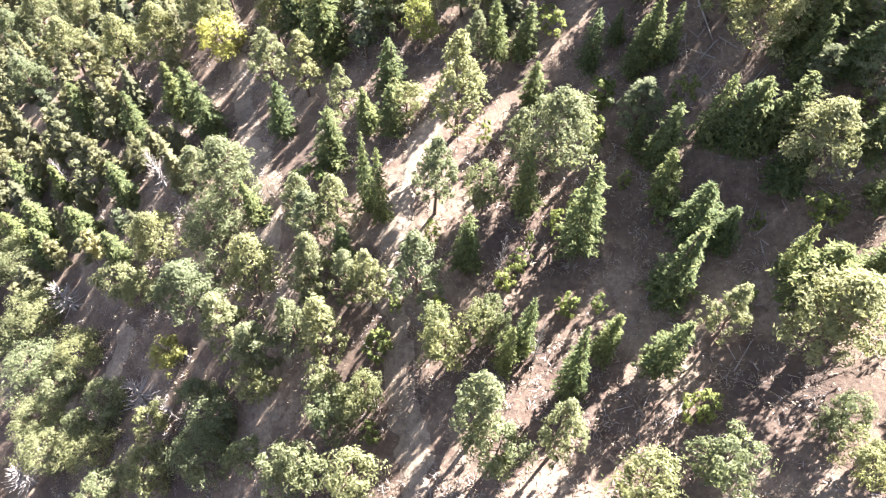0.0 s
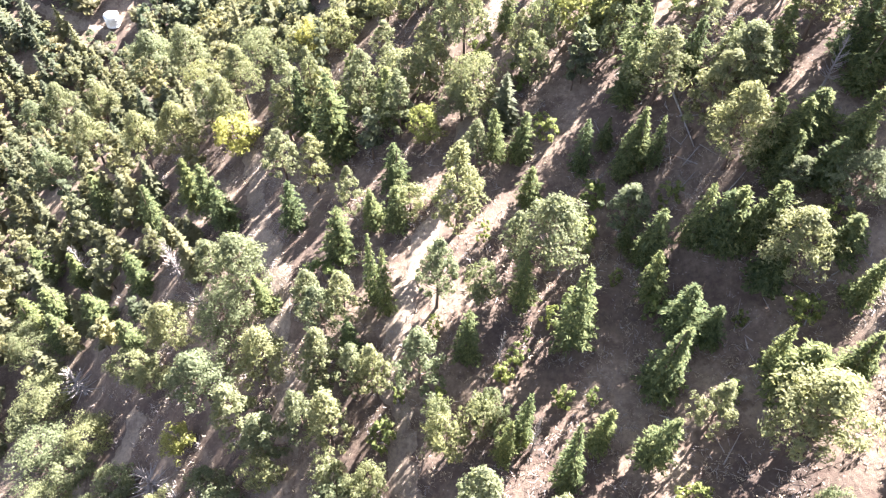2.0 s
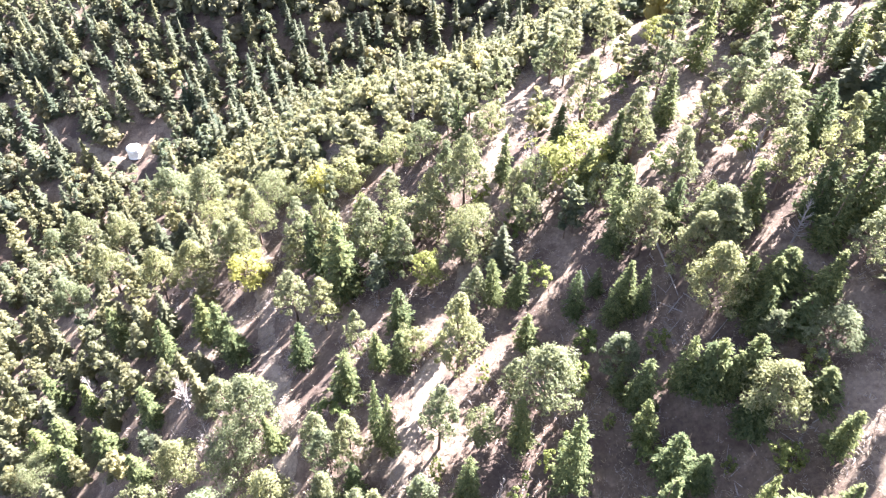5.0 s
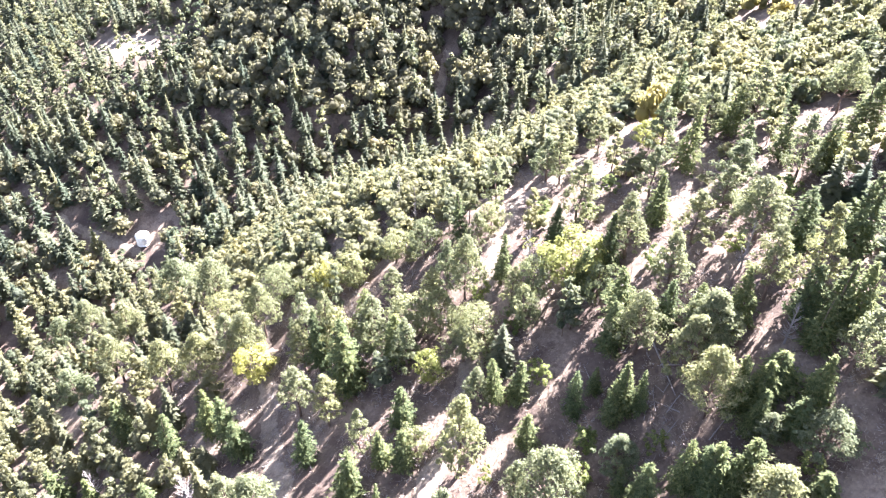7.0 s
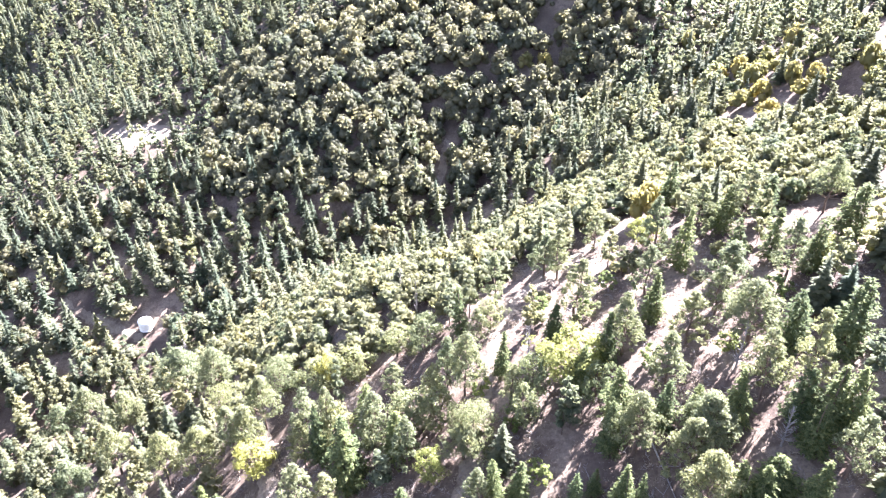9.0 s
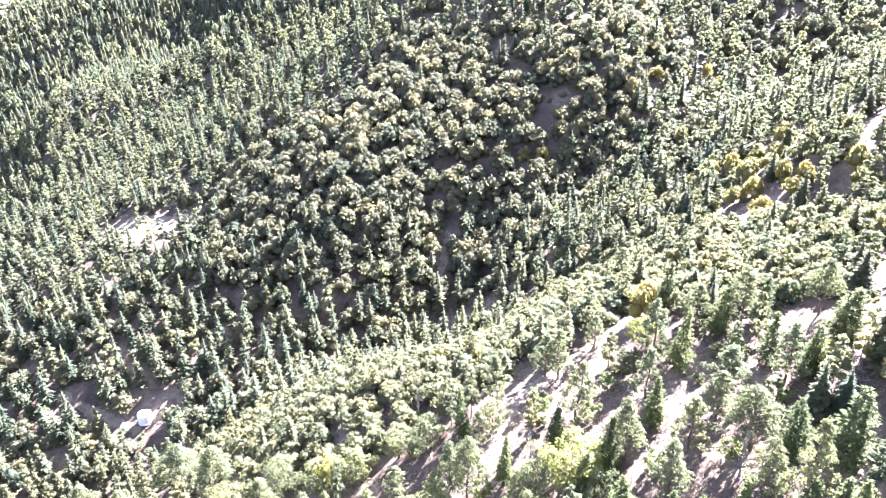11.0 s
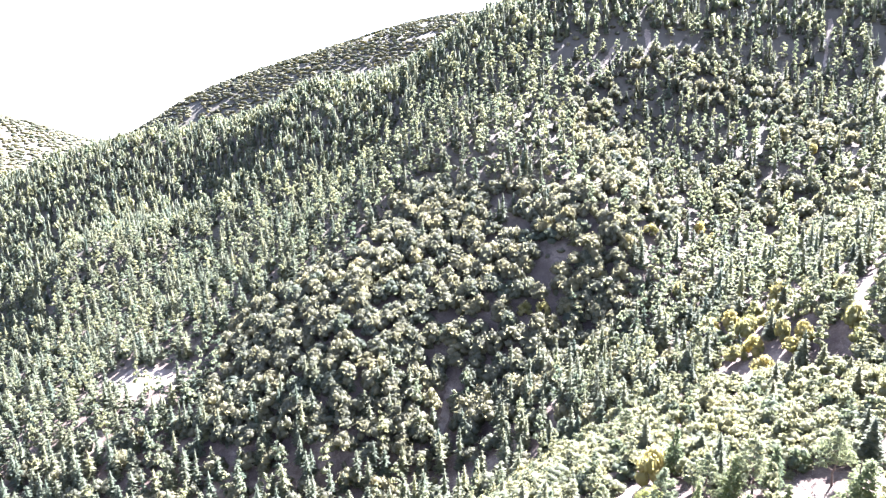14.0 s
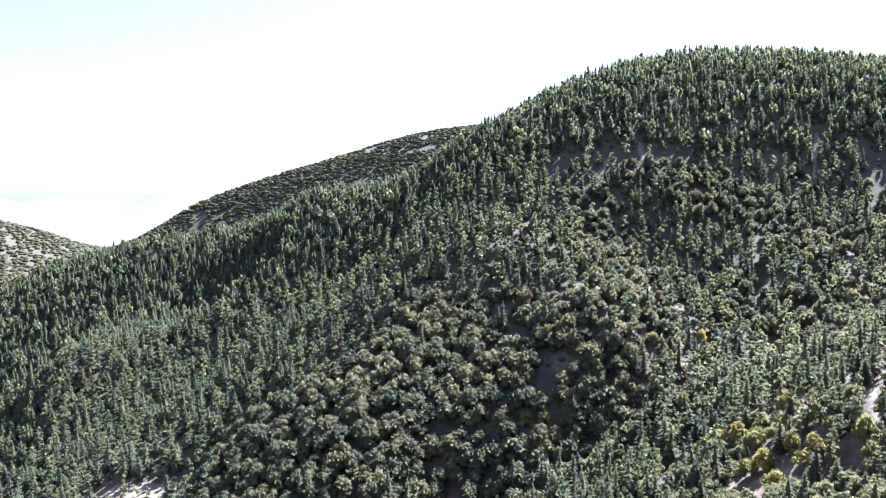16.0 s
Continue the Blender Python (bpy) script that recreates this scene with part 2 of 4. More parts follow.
def strip(name, line, width, label, seed=1):
    """A dirt track draped over the ground, with uneven edges."""
    rng = np.random.default_rng(seed)
    line = np.array(line, float)
    along = np.r_[0, np.cumsum(np.hypot(*np.diff(line, axis=0).T))]
    s = np.arange(0, along[-1], 0.8)
    smooth_s = np.linspace(-6, 6, 7)
    c = np.stack([np.mean([np.interp(s + d, along, line[:, k]) for d in smooth_s], 0) for k in (0, 1)], 1)
    way = np.gradient(c, axis=0)
    side = np.stack([way[:, 1], -way[:, 0]], 1) / np.linalg.norm(way, axis=1)[:, None]
    wobble = lambda: (np.convolve(rng.normal(0, 1, len(s) + 6), np.ones(7) / 7, "valid") + np.convolve(rng.normal(0, 1, len(s) + 1), np.ones(2) / 2, "valid") * 0.35) * min(2.2, 0.3 * width)
    left, right = width / 2 + wobble(), width / 2 + wobble()
    taper = np.clip(np.minimum(np.arange(len(s)), np.arange(len(s))[::-1]) / 4, 0.15, 1)
    cols = np.linspace(0, 1, 7)
    off = (-left[:, None] * (1 - cols) + right[:, None] * cols) * taper[:, None]
    x, y = c[:, :1] + side[:, :1] * off, c[:, 1:] + side[:, 1:] * off
    bumps = np.array([noise.noise((u * 0.09, v * 0.09, 0)) + 0.5 * noise.noise((u * 0.31, v * 0.31, 3)) for u, v in zip(x.ravel(), y.ravel())]).reshape(x.shape)
    z = height(x, y) + 0.45 * bumps + 0.30 * np.array([-0.6, 0.6, 1, 0.9, 1, 0.6, -0.6])
    return tagged(new(name, mesh_of(name, np.stack([x, y, z], -1).reshape(-1, 3), grid_quads(7, len(s)), ROAD, True)), label, "dirt road", kind="structure")


ROADS = {
    "road_spur": ([(58, 171), (51, 169), (45, 165), (35, 160), (29, 155), (22, 151), (18, 147), (15, 139), (12, 126), (10, 119), (6, 100), (1, 84), (-2, 78), (-5, 70), (-8, 63), (-7, 54), (-5, 46), (-5, 40), (-4, 35), (-3, 29), (-2, 20)], 5.2),
    "road_lower": ([(-54, 156), (-51, 146), (-47, 136), (-44, 123), (-42, 111), (-36, 93), (-30, 81), (-30, 72), (-28, 62), (-26, 47)], 6.2),
    "road_ravine": ([(165, 262), (149, 234), (140, 222)], 3.2),
    "trail_right": ([(116, 322), (110, 308), (103, 293), (96, 280)], 3.6),
    "trail_gully": ([(64, 323), (62, 318), (56, 311), (51, 306)], 4.6),
    "trail_bottom": ([(4, 352), (4, 345), (2, 335), (1, 328), (-2, 321)], 5.5),
    "yard_meadow": ([(-198, 399), (-184, 391), (-170, 386), (-158, 384), (-148, 389)], 21.0),
    "yard_tank": ([(-190, 284), (-181, 281), (-160, 268), (-148, 262), (-136, 257)], 5.5),
    "clearing_low": ([(-65, 70), (-66, 64), (-66, 58), (-70, 54)], 5.5),
    "clearing_mid": ([(-23, 51), (-26, 47), (-28, 43)], 4.0),
    "clearing_flank": ([(-76, 57), (-80, 53), (-85, 49)], 4.0),
    "trail_oaks": ([(46, 436), (39, 431), (28, 420)], 5.0),
    "trail_oaks_low": ([(65, 392), (60, 381)], 3.4),
    "trail_steep": ([(102, 428), (96, 418), (94, 410)], 4.0),
    "trail_fork": ([(150, 492), (146, 483), (131, 451)], 3.4),
    "trail_high": ([(181, 643), (180, 628), (177, 612)], 4.5),
    "trail_high_left": ([(152, 628), (140, 609), (134, 600)], 5.0),
    "trail_crest": ([(350, 656), (335, 630), (321, 605)], 4.5),
    "trail_gully_head": ([(205, 437), (197, 418), (192, 408)], 4.0),
    "trail_far_right": ([(310, 520), (292, 494), (276, 472)], 4.0),
}
for n, (name, (line, width)) in enumerate(ROADS.items()):
    strip(name, line, width, "pale sunlit dirt track worn through the pine forest" if name[0] == "r" else "pale bare patch of trodden dry dirt", n)
ROAD_LINES = [(np.array(line, float), width) for line, width in ROADS.values()]


def off_road(x, y, clear=1.5):
    """Whether a place keeps clear of every track."""
    for line, width in ROAD_LINES:
        a, b = line[:-1], line[1:]
        d = b - a
        u = np.clip((((x, y) - a) * d).sum(1) / (d * d).sum(1), 0, 1)
        if np.hypot(*(a + u[:, None] * d - (x, y)).T).min() < width / 2 + clear:
            return False
    return True


# ---- trees: leaf clumps on limbs round a tapered trunk ----
def leaf_faces(rng, at, out, size, corners=4, axis=None, slim=0.55, wild=0.5):
    """One small face a leaf cluster or needle spray, with four corners or three: turned roughly along out, or pointing along axis."""
    n = len(at)
    normal = out + rng.normal(0, wild, (n, 3))
    normal /= np.linalg.norm(normal, axis=1)[:, None]
    along = rng.normal(0, 1, (n, 3)) if axis is None else axis + rng.normal(0, 0.6, (n, 3))
    v = np.cross(normal, along)
    v /= np.linalg.norm(v, axis=1)[:, None]
    u = np.cross(v, normal)
    size = np.broadcast_to(size, (n,))[:, None] * rng.uniform(0.6, 1.25, (n, 1))
    shape = ((-0.6, -0.35), (0.15, -0.5), (0.7, 0.1), (-0.2, 0.5)) if corners == 4 else ((-0.55, -0.5), (0.85, 0.0), (-0.45, 0.5))
    return np.stack([at + size * (a * u + b * slim * v) for a, b in shape], 1).reshape(-1, 3)


def limb(rings, sides=6):
    """A tapered round limb along (x, y, z, radius) rings: vertices and quads."""
    rings = np.array(rings, float)
    turn = np.arange(sides) * 2 * np.pi / sides
    way = np.gradient(rings[:, :3], axis=0)
    way /= np.linalg.norm(way, axis=1)[:, None]
    ref = np.where(np.abs(way[:, 2:]) > 0.7, (1.0, 0, 0), (0, 0, 1.0))
    u = np.cross(way, ref)
    u /= np.linalg.norm(u, axis=1)[:, None]
    v = np.cross(way, u)
    verts = rings[:, None, :3] + rings[:, None, 3:] * (np.cos(turn)[None, :, None] * u[:, None] + np.sin(turn)[None, :, None] * v[:, None])
    quads = []
    for i in range(len(rings) - 1):
        for j in range(sides):
            k = (j + 1) % sides
            quads.append((i * sides + j, i * sides + k, (i + 1) * sides + k, (i + 1) * sides + j))
    return verts.reshape(-1, 3), np.array(quads)


def joined(pieces):
    verts, quads, n = [], [], 0
    for v, q in pieces:
        verts.append(v)
        quads.append(np.asarray(q) + n)
        n += len(v)
    return np.concatenate(verts), np.concatenate(quads)


def conifer_shape(rng, levels, arms, per_arm, leaf, h=14.0, w=5.6, low=0.10, power=0.75, corners=3, slim=0.55, wild=0.35):
    """Whorls of drooping boughs of uneven length that shorten to a point, each a flat fan of sprays."""
    at, out, axis, size = [], [], [], []
    lean, lumps = rng.normal(0, 0.25, 2), rng.uniform(0, 6.28, 2)
    for i in range(levels):
        u = (i + rng.uniform(0, 0.7)) / levels
        z = h * (low + (0.985 - low) * u)
        reach = 0.5 * w * ((1 - u) ** power * 0.95 + 0.05) * (0.75 + 0.25 * min(1, u * 6))
        n = max(3, int(round(arms * (1 - 0.5 * u))))
        for k in range(n):
            a = 2 * np.pi * (k + rng.uniform(-0.4, 0.4)) / n + i * 1.9
            r_arm = reach * rng.uniform(0.55, 1.3) * (1 + 0.25 * math.sin(3 * a + lumps[0] + 5 * u) * math.sin(9 * u + lumps[1]))
            m = max(3, int(round(per_arm * (0.3 + 0.7 * (1 - u)))))
            f = rng.uniform(0.12, 1, m) ** 0.6
            side = rng.uniform(-1, 1, m) * 0.26 * r_arm * np.sin(np.pi * np.clip(f * 0.85 + 0.1, 0, 1))
            x = r_arm * f * np.cos(a) - side * np.sin(a)
            y = r_arm * f * np.sin(a) + side * np.cos(a)
            zz = z - 0.26 * r_arm * f ** 1.6 - 0.12 * np.abs(side) + rng.normal(0, 0.07, m)
            at.append(np.stack([x + lean[0] * u, y + lean[1] * u, zz], 1))
            out.append(np.tile((0.35 * np.cos(a), 0.35 * np.sin(a), 0.9), (m, 1)))
            axis.append(np.tile((np.cos(a), np.sin(a), -0.3 + 0.5 * u), (m, 1)))
            size.append(leaf * (1.12 - 0.4 * f))
    return leaf_faces(rng, np.concatenate(at), np.concatenate(out), np.concatenate(size), corners, np.concatenate(axis), slim, wild)


def clump_shape(rng, clumps, per_clump, leaf, h, w, low, kind, corners=3, slim=0.6):
    """Clumps of leaves over the outside and within an uneven crown."""
    at, out, ends = [], [], []
    zc, rz = h * (1 + low) / 2, h * (1 - low) / 2
    squash = rng.uniform(0.85, 1.15, 2)
    bulge = [(rng.uniform(0, 6.28), rng.uniform(0.1, 0.42)) for _ in range(3)]
    for i in range(clumps):
        zn = rng.uniform(-0.9, 0.97)
        a = rng.uniform(0, 2 * np.pi)
        if kind == "pine":
            profile = (1 - 0.52 * (zn + 1)) ** 0.75 * (0.62 + 0.38 * min(1, (zn + 1) * 2.2)) * 1.12 + 0.06
        else:
            profile = math.sqrt(max(0.02, 1 - zn * zn)) if zn > 0 else math.sqrt(max(0.05, 1 - 0.55 * zn * zn))
        profile *= 1 + sum(g * math.cos((j + 2) * a + p + 3 * zn) for j, (p, g) in enumerate(bulge)) * 0.6
        r = 0.5 * w * profile * (rng.uniform(0.3, 1.15) ** 0.5)
        c = np.array([r * math.cos(a) * squash[0], r * math.sin(a) * squash[1], zc + rz * zn])
        ends.append(c)
        size = (0.092 if kind == "pine" else 0.125) * w * rng.uniform(0.55, 1.5)
        d = rng.normal(0, 1, (per_clump, 3))
        d /= np.linalg.norm(d, axis=1)[:, None]
        d[:, 2] = np.abs(d[:, 2]) * rng.choice([1, 1, 1, -0.7], per_clump)
        at.append(c + d * size * (rng.uniform(0.2, 1, (per_clump, 1)) ** 0.4) * (1, 1, 0.72))
        crown_out = np.array([c[0] / w, c[1] / w, (c[2] - zc) / h]) * 2.2
        out.append(d + (0.25 if kind == "pine" else 0.55) * crown_out + (0, 0, 0.55))
    return leaf_faces(rng, np.concatenate(at), np.concatenate(out), leaf, corners, None, slim), ends


def trunk_of(rng, h, radius, ends=(), limbs=0, start=0.35, sides=6):
    """A tapered trunk with limbs towards the leaf clumps."""
    sway = rng.normal(0, 0.012 * h, (5, 2))
    sway[0] = 0
    pieces = [limb([(sway[i, 0], sway[i, 1], h * u - (0.5 if i == 0 else 0), radius * (1 - 0.9 * u) * (1.35 if i == 0 else 1)) for i, u in enumerate((0, 0.22, 0.48, 0.74, 0.97))], sides)]
    for e in list(ends)[:limbs]:
        z0 = max(h * start * rng.uniform(0.6, 1.0), e[2] - 0.45 * math.hypot(e[0], e[1]) - 0.08 * h)
        r0 = radius * 0.42 * (1 - 0.7 * z0 / h)
        midway = (e[0] * 0.5, e[1] * 0.5, z0 + (e[2] - z0) * 0.38)
        pieces.append(limb([(0, 0, z0, r0), (*midway, r0 * 0.7), (*e, r0 * 0.25)], 4))
    return joined(pieces)


def faces_of(verts, corners=3):
    return np.arange(len(verts)).reshape(-1, corners)


def tree_kit():
    """A few shapes of each kind: (trunk mesh, crown mesh, height, width)."""
    kit = {}
    rng = np.random.default_rng(7)

    def keep(kind, h, w, leaf_verts, mat, trunk, bark_mat=BARK):
        crown = mesh_of(kind + "_crown", leaf_verts, faces_of(leaf_verts), mat) if leaf_verts is not None else None
        kit.setdefault(kind, []).append((mesh_of(kind + "_trunk", *trunk, bark_mat, True), crown, h, w))

    for i in range(6):
        leaf_verts = conifer_shape(rng, 25, 10, 21, 0.54, power=rng.uniform(0.55, 0.9), low=rng.uniform(0.06, 0.14))
        keep("fir", 14.0, 5.6, leaf_verts, FIR_LEAF, trunk_of(rng, 14.0, 0.24))
    for i in range(6):
        leaf_verts, ends = clump_shape(rng, 105, 33, 0.44, 17.0, 7.6, rng.uniform(0.12, 0.30), "pine")
        keep("pine", 17.0, 7.6, leaf_verts, PINE_LEAF, trunk_of(rng, 17.0, 0.30, ends, 26))
    for i in range(5):
        leaf_verts, ends = clump_shape(rng, 85, 34, 0.44, 9.0, 7.4, rng.uniform(0.16, 0.28), "oak")
        keep("oak", 9.0, 7.4, leaf_verts, OAK_LEAF, trunk_of(rng, 7.6, 0.27, ends, 22, 0.25))
        if i < 2:
            keep("yellow", 9.0, 7.4, leaf_verts, YELLOW_LEAF, trunk_of(rng, 7.6, 0.24, ends, 22, 0.25))
        if i < 3:
            leaf_verts, ends = clump_shape(rng, 165, 34, 0.44, 12.0, 12.0, rng.uniform(0.14, 0.24), "oak")
            keep("broad_oak", 12.0, 12.0, leaf_verts, OAK_LEAF, trunk_of(rng, 10.0, 0.32, ends, 26, 0.25))
            leaf_verts, ends = clump_shape(rng, 180, 34, 0.46, 18.0, 12.0, rng.uniform(0.3, 0.4), "pine")
            keep("broad_pine", 18.0, 12.0, leaf_verts, PINE_LEAF, trunk_of(rng, 18.0, 0.36, ends, 34))
    for i in range(4):
        leaf_verts, ends = clump_shape(rng, 30, 26, 0.36, 4.5, 3.0, 0.05, "oak")
        keep("bush", 4.5, 3.0, leaf_verts, BUSH_LEAF, trunk_of(rng, 3.6, 0.09, ends, 8, 0.15))
    for i in range(3):
        ends = []
        for k in range(70):
            u = rng.uniform(0.2, 0.98)
            a, r = rng.uniform(0, 6.28), (0.25 + 2.6 * (1 - u) ** 0.7) * rng.uniform(0.5, 1.1)
            ends.append(np.array([r * math.cos(a), r * math.sin(a), 11 * u + rng.uniform(-0.3, 0.5)]))
        keep("snag", 11.0, 5.2, None, None, trunk_of(rng, 11.0, 0.22, ends, 70, 0.2), DEAD)
    return kit


KIT = tree_kit()
NAMES = {"fir": ("fir_tree", "dark green conical fir tree on dry slope", "conifer"),
         "pine": ("pine_tree", "grey-green open-crowned pine tree with bare lower trunk", "pine tree"),
         "oak": ("oak_tree", "rounded sunlit olive-green oak tree", "oak tree"),
         "yellow": ("yellow_tree", "broadleaf tree with bright yellow-green autumn leaves", "tree"),
         "bush": ("bush", "small leafy green bush on bare ground", "bush"),
         "snag": ("dead_tree", "bare grey dead tree with broken branches", "dead tree")}
STANDING = []
plant_rng = np.random.default_rng(21)


def plant(kind, x, y, h, w):
    """One tree: an empty at its foot with trunk and crown under it."""
    shapes = KIT["broad_" + kind] if kind in ("pine", "oak") and w > 9.3 else KIT[kind]
    trunk_mesh, crown_mesh, h0, w0 = shapes[plant_rng.integers(len(shapes))]
    name, label, category = NAMES[kind]
    z = float(height(x, y)) - 0.15
    tree = tagged(new(name), label, category, group=name.replace("_", " ") + "s on the spur")
    lean = plant_rng.normal(0, 1.6, 2)
    tree.matrix_world = pose(x, y, z, lean[0], lean[1], plant_rng.uniform(0, 360)) @ Matrix.Diagonal((w / w0, w / w0, h / h0, 1))
    for part_name, mesh in (("trunk", trunk_mesh), ("crown", crown_mesh)):
        if mesh:
            new(part_name, mesh).parent = tree
    STANDING.append((x, y, w / 2))


def grove(kind, trees):
    for x, y, h, w in trees:
        plant(kind, x, y, h, w)


# ---- trees of the near spur: x, y, height, crown width ----
grove("yellow", [
    (-48.9, 130.1, 12, 9.9), (-2, 101.4, 10.4, 5.7), (-50.3, 55.1, 8.5, 5.7), (28.2, 117.2, 12, 13), (82.9, 126.7, 6.4, 5.9), (53.2, 155.3, 8, 7.4),
    (-30.2, 145.7, 12, 6.1),
])
grove("pine", [
    (-110.7, 182.5, 21.6, 11.8), (-144.1, 212.4, 22, 13.8), (-152.3, 207.4, 22, 14.1), (-119.9, 155.4, 19.8, 13.5), (-105.5, 160.6, 21, 11.9), (-80.8, 143.1, 21.1, 11.3),
    (-67.1, 137.9, 20.2, 11.4), (-58.9, 142.5, 18, 8.7), (-33.7, 123.4, 16.5, 7.4), (-33.2, 110, 16.7, 8.3), (-16.1, 90.3, 13.4, 5.2), (-6.9, 106.6, 16.6, 7.1),
    (5.5, 105, 9.9, 9.7), (7.9, 92.2, 11.9, 6.4), (4.1, 79.3, 22, 9.1), (18.5, 69, 18.1, 12.1), (13, 71.8, 13.2, 4.9), (30.7, 73.3, 11.1, 8),
    (53.1, 71, 8.1, 5.6), (45.9, 78.4, 16.3, 10.5), (51.2, 60.4, 13.7, 10.8), (-45.8, 87.4, 15.7, 8.6), (-37, 80.8, 18.8, 11.4), (-54.3, 76.6, 16.9, 10),
])
grove("pine", [
    (-30.4, 60.3, 18.5, 10), (-44.4, 62.4, 17, 12), (-34.3, 53, 20.7, 9.2), (-22, 49.4, 18.2, 6.5), (-22.2, 69.6, 15.8, 6.6), (-20.4, 56.7, 19.1, 6.5),
    (-15.4, 66.9, 14.9, 6.7), (-19.6, 66.3, 15.3, 6.8), (0.4, 65.7, 17.9, 7), (-2, 52.3, 19, 7.6), (-13, 54.5, 15.8, 6.3), (-9.4, 52.7, 16.7, 6.1),
    (-18.6, 57.1, 18.8, 6.4), (-17.1, 46.8, 22, 7.8), (37.7, 40.2, 14.1, 5.5), (47.9, 37.4, 15.5, 13), (-28.3, 48, 17, 8.5), (6.3, 31.1, 22, 8.1),
    (16.1, 27.4, 19.3, 6.2), (-24.6, 101.5, 15.9, 7), (6.3, 121.5, 18.2, 9.7), (2, 122.8, 18.5, 6.6), (9.6, 136.3, 10.6, 5.6), (15, 149.5, 15.4, 6.8),
])
grove("pine", [
    (32.5, 134.2, 17.1, 9.2), (31.2, 153.1, 15, 6.9), (39.9, 118.1, 17.4, 8.8), (45.7, 105.6, 15.2, 8), (37.5, 94.4, 15.7, 9.6), (48.3, 89.6, 14.6, 11.1),
    (62.3, 109.9, 15.4, 12.3), (63.4, 127.2, 13.7, 9.2), (64.9, 92.3, 21.3, 8), (54.3, 149.5, 16.7, 8.4), (59.7, 96, 16.1, 7.7), (66.4, 77.7, 14.8, 7),
    (15.6, 113.5, 13.7, 5.2), (-26.8, 125.7, 20.7, 6.6), (-33.5, 127.5, 22, 8.4), (-92.4, 192.3, 22, 16.6), (-73.8, 176.9, 20.1, 13.3), (75.4, 150.6, 17.1, 8.7),
    (61.1, 212, 13.6, 9.2), (74.6, 124.7, 15.4, 7.7), (59.4, 120.8, 13, 7.4), (65, 152.8, 15, 7.7), (91.4, 145.7, 14.6, 9.5), (-14.7, 119.6, 16.3, 8.2),
])
grove("pine", [
    (-48.9, 143.9, 19.8, 9.5), (-53.1, 136.7, 19.9, 10.1), (28.3, 156.3, 13.6, 7.7), (-1.8, 119.8, 16.3, 6.6), (-11.4, 129.6, 12.8, 6.3), (48.6, 134.6, 14.1, 7.5),
    (52.4, 115.2, 13.8, 7.7), (42.1, 161.9, 10.1, 5.9), (60.3, 67.5, 8.8, 10), (48.5, 88.9, 15.3, 8.8), (44.3, 86.1, 16.1, 9.2),
])
grove("fir", [
    (-59.5, 117.4, 18.4, 7.4), (-52.1, 110.6, 18.1, 7.8), (-47.6, 105.2, 14.9, 7.6), (-70.5, 114.8, 17.5, 7.5), (-91.8, 130.8, 18.6, 8.6), (-28.8, 92.7, 15, 5.8),
    (-20.9, 109, 19.3, 9.7), (-7.2, 92.4, 12.1, 6.2), (11.4, 93, 13.3, 4.8), (15.5, 92.2, 11.4, 5.3), (16.4, 82.3, 10.1, 5.1), (-17.7, 79.9, 14.6, 7.1),
    (-10.4, 69.3, 21, 4.5), (-8.4, 66.8, 18.4, 4), (-7, 82.9, 11.1, 5.9), (-11, 85.1, 10.6, 5.4), (25.4, 86.2, 12.5, 4.6), (29.4, 89.2, 7.3, 3.7),
    (33.4, 83.9, 13.2, 6.5), (31.3, 82.5, 12.1, 4.5), (36.2, 82.8, 12, 3.7), (34, 67.2, 14.2, 5.9), (30.4, 69.9, 9.1, 3.3), (32.5, 67.5, 8.5, 4.3),
])
grove("fir", [
    (39.8, 68.1, 15.2, 5.2), (43.9, 66.5, 13.7, 7.2), (47, 65.6, 10.5, 5.3), (49, 66.4, 11.9, 6.3), (50.3, 77, 13.1, 6.5), (53.6, 77, 11.8, 6.6),
    (55.8, 77.6, 10.7, 4.5), (56.7, 70.9, 10.1, 6.5), (51.6, 73.6, 10.7, 5.5), (-31.7, 74.2, 13.1, 5.6), (-69.4, 96.7, 15.3, 7.3), (-81.4, 93.6, 15.2, 8.2),
    (-97.3, 100.9, 15.7, 9.1), (-68.2, 81.6, 13.2, 6.8), (-96.1, 93.9, 14, 8.9), (14.3, 63.6, 15.1, 5.2), (5.1, 56.2, 14.1, 5.2), (-14.4, 60.3, 13.5, 5.1),
    (21.2, 55.8, 20.5, 7.2), (12.6, 42, 16.5, 3.9), (33.5, 60.6, 13.2, 5.2), (36.7, 54.8, 14.8, 7.5), (39.9, 52.9, 10.2, 5), (32.4, 47.1, 17.5, 7.8),
])
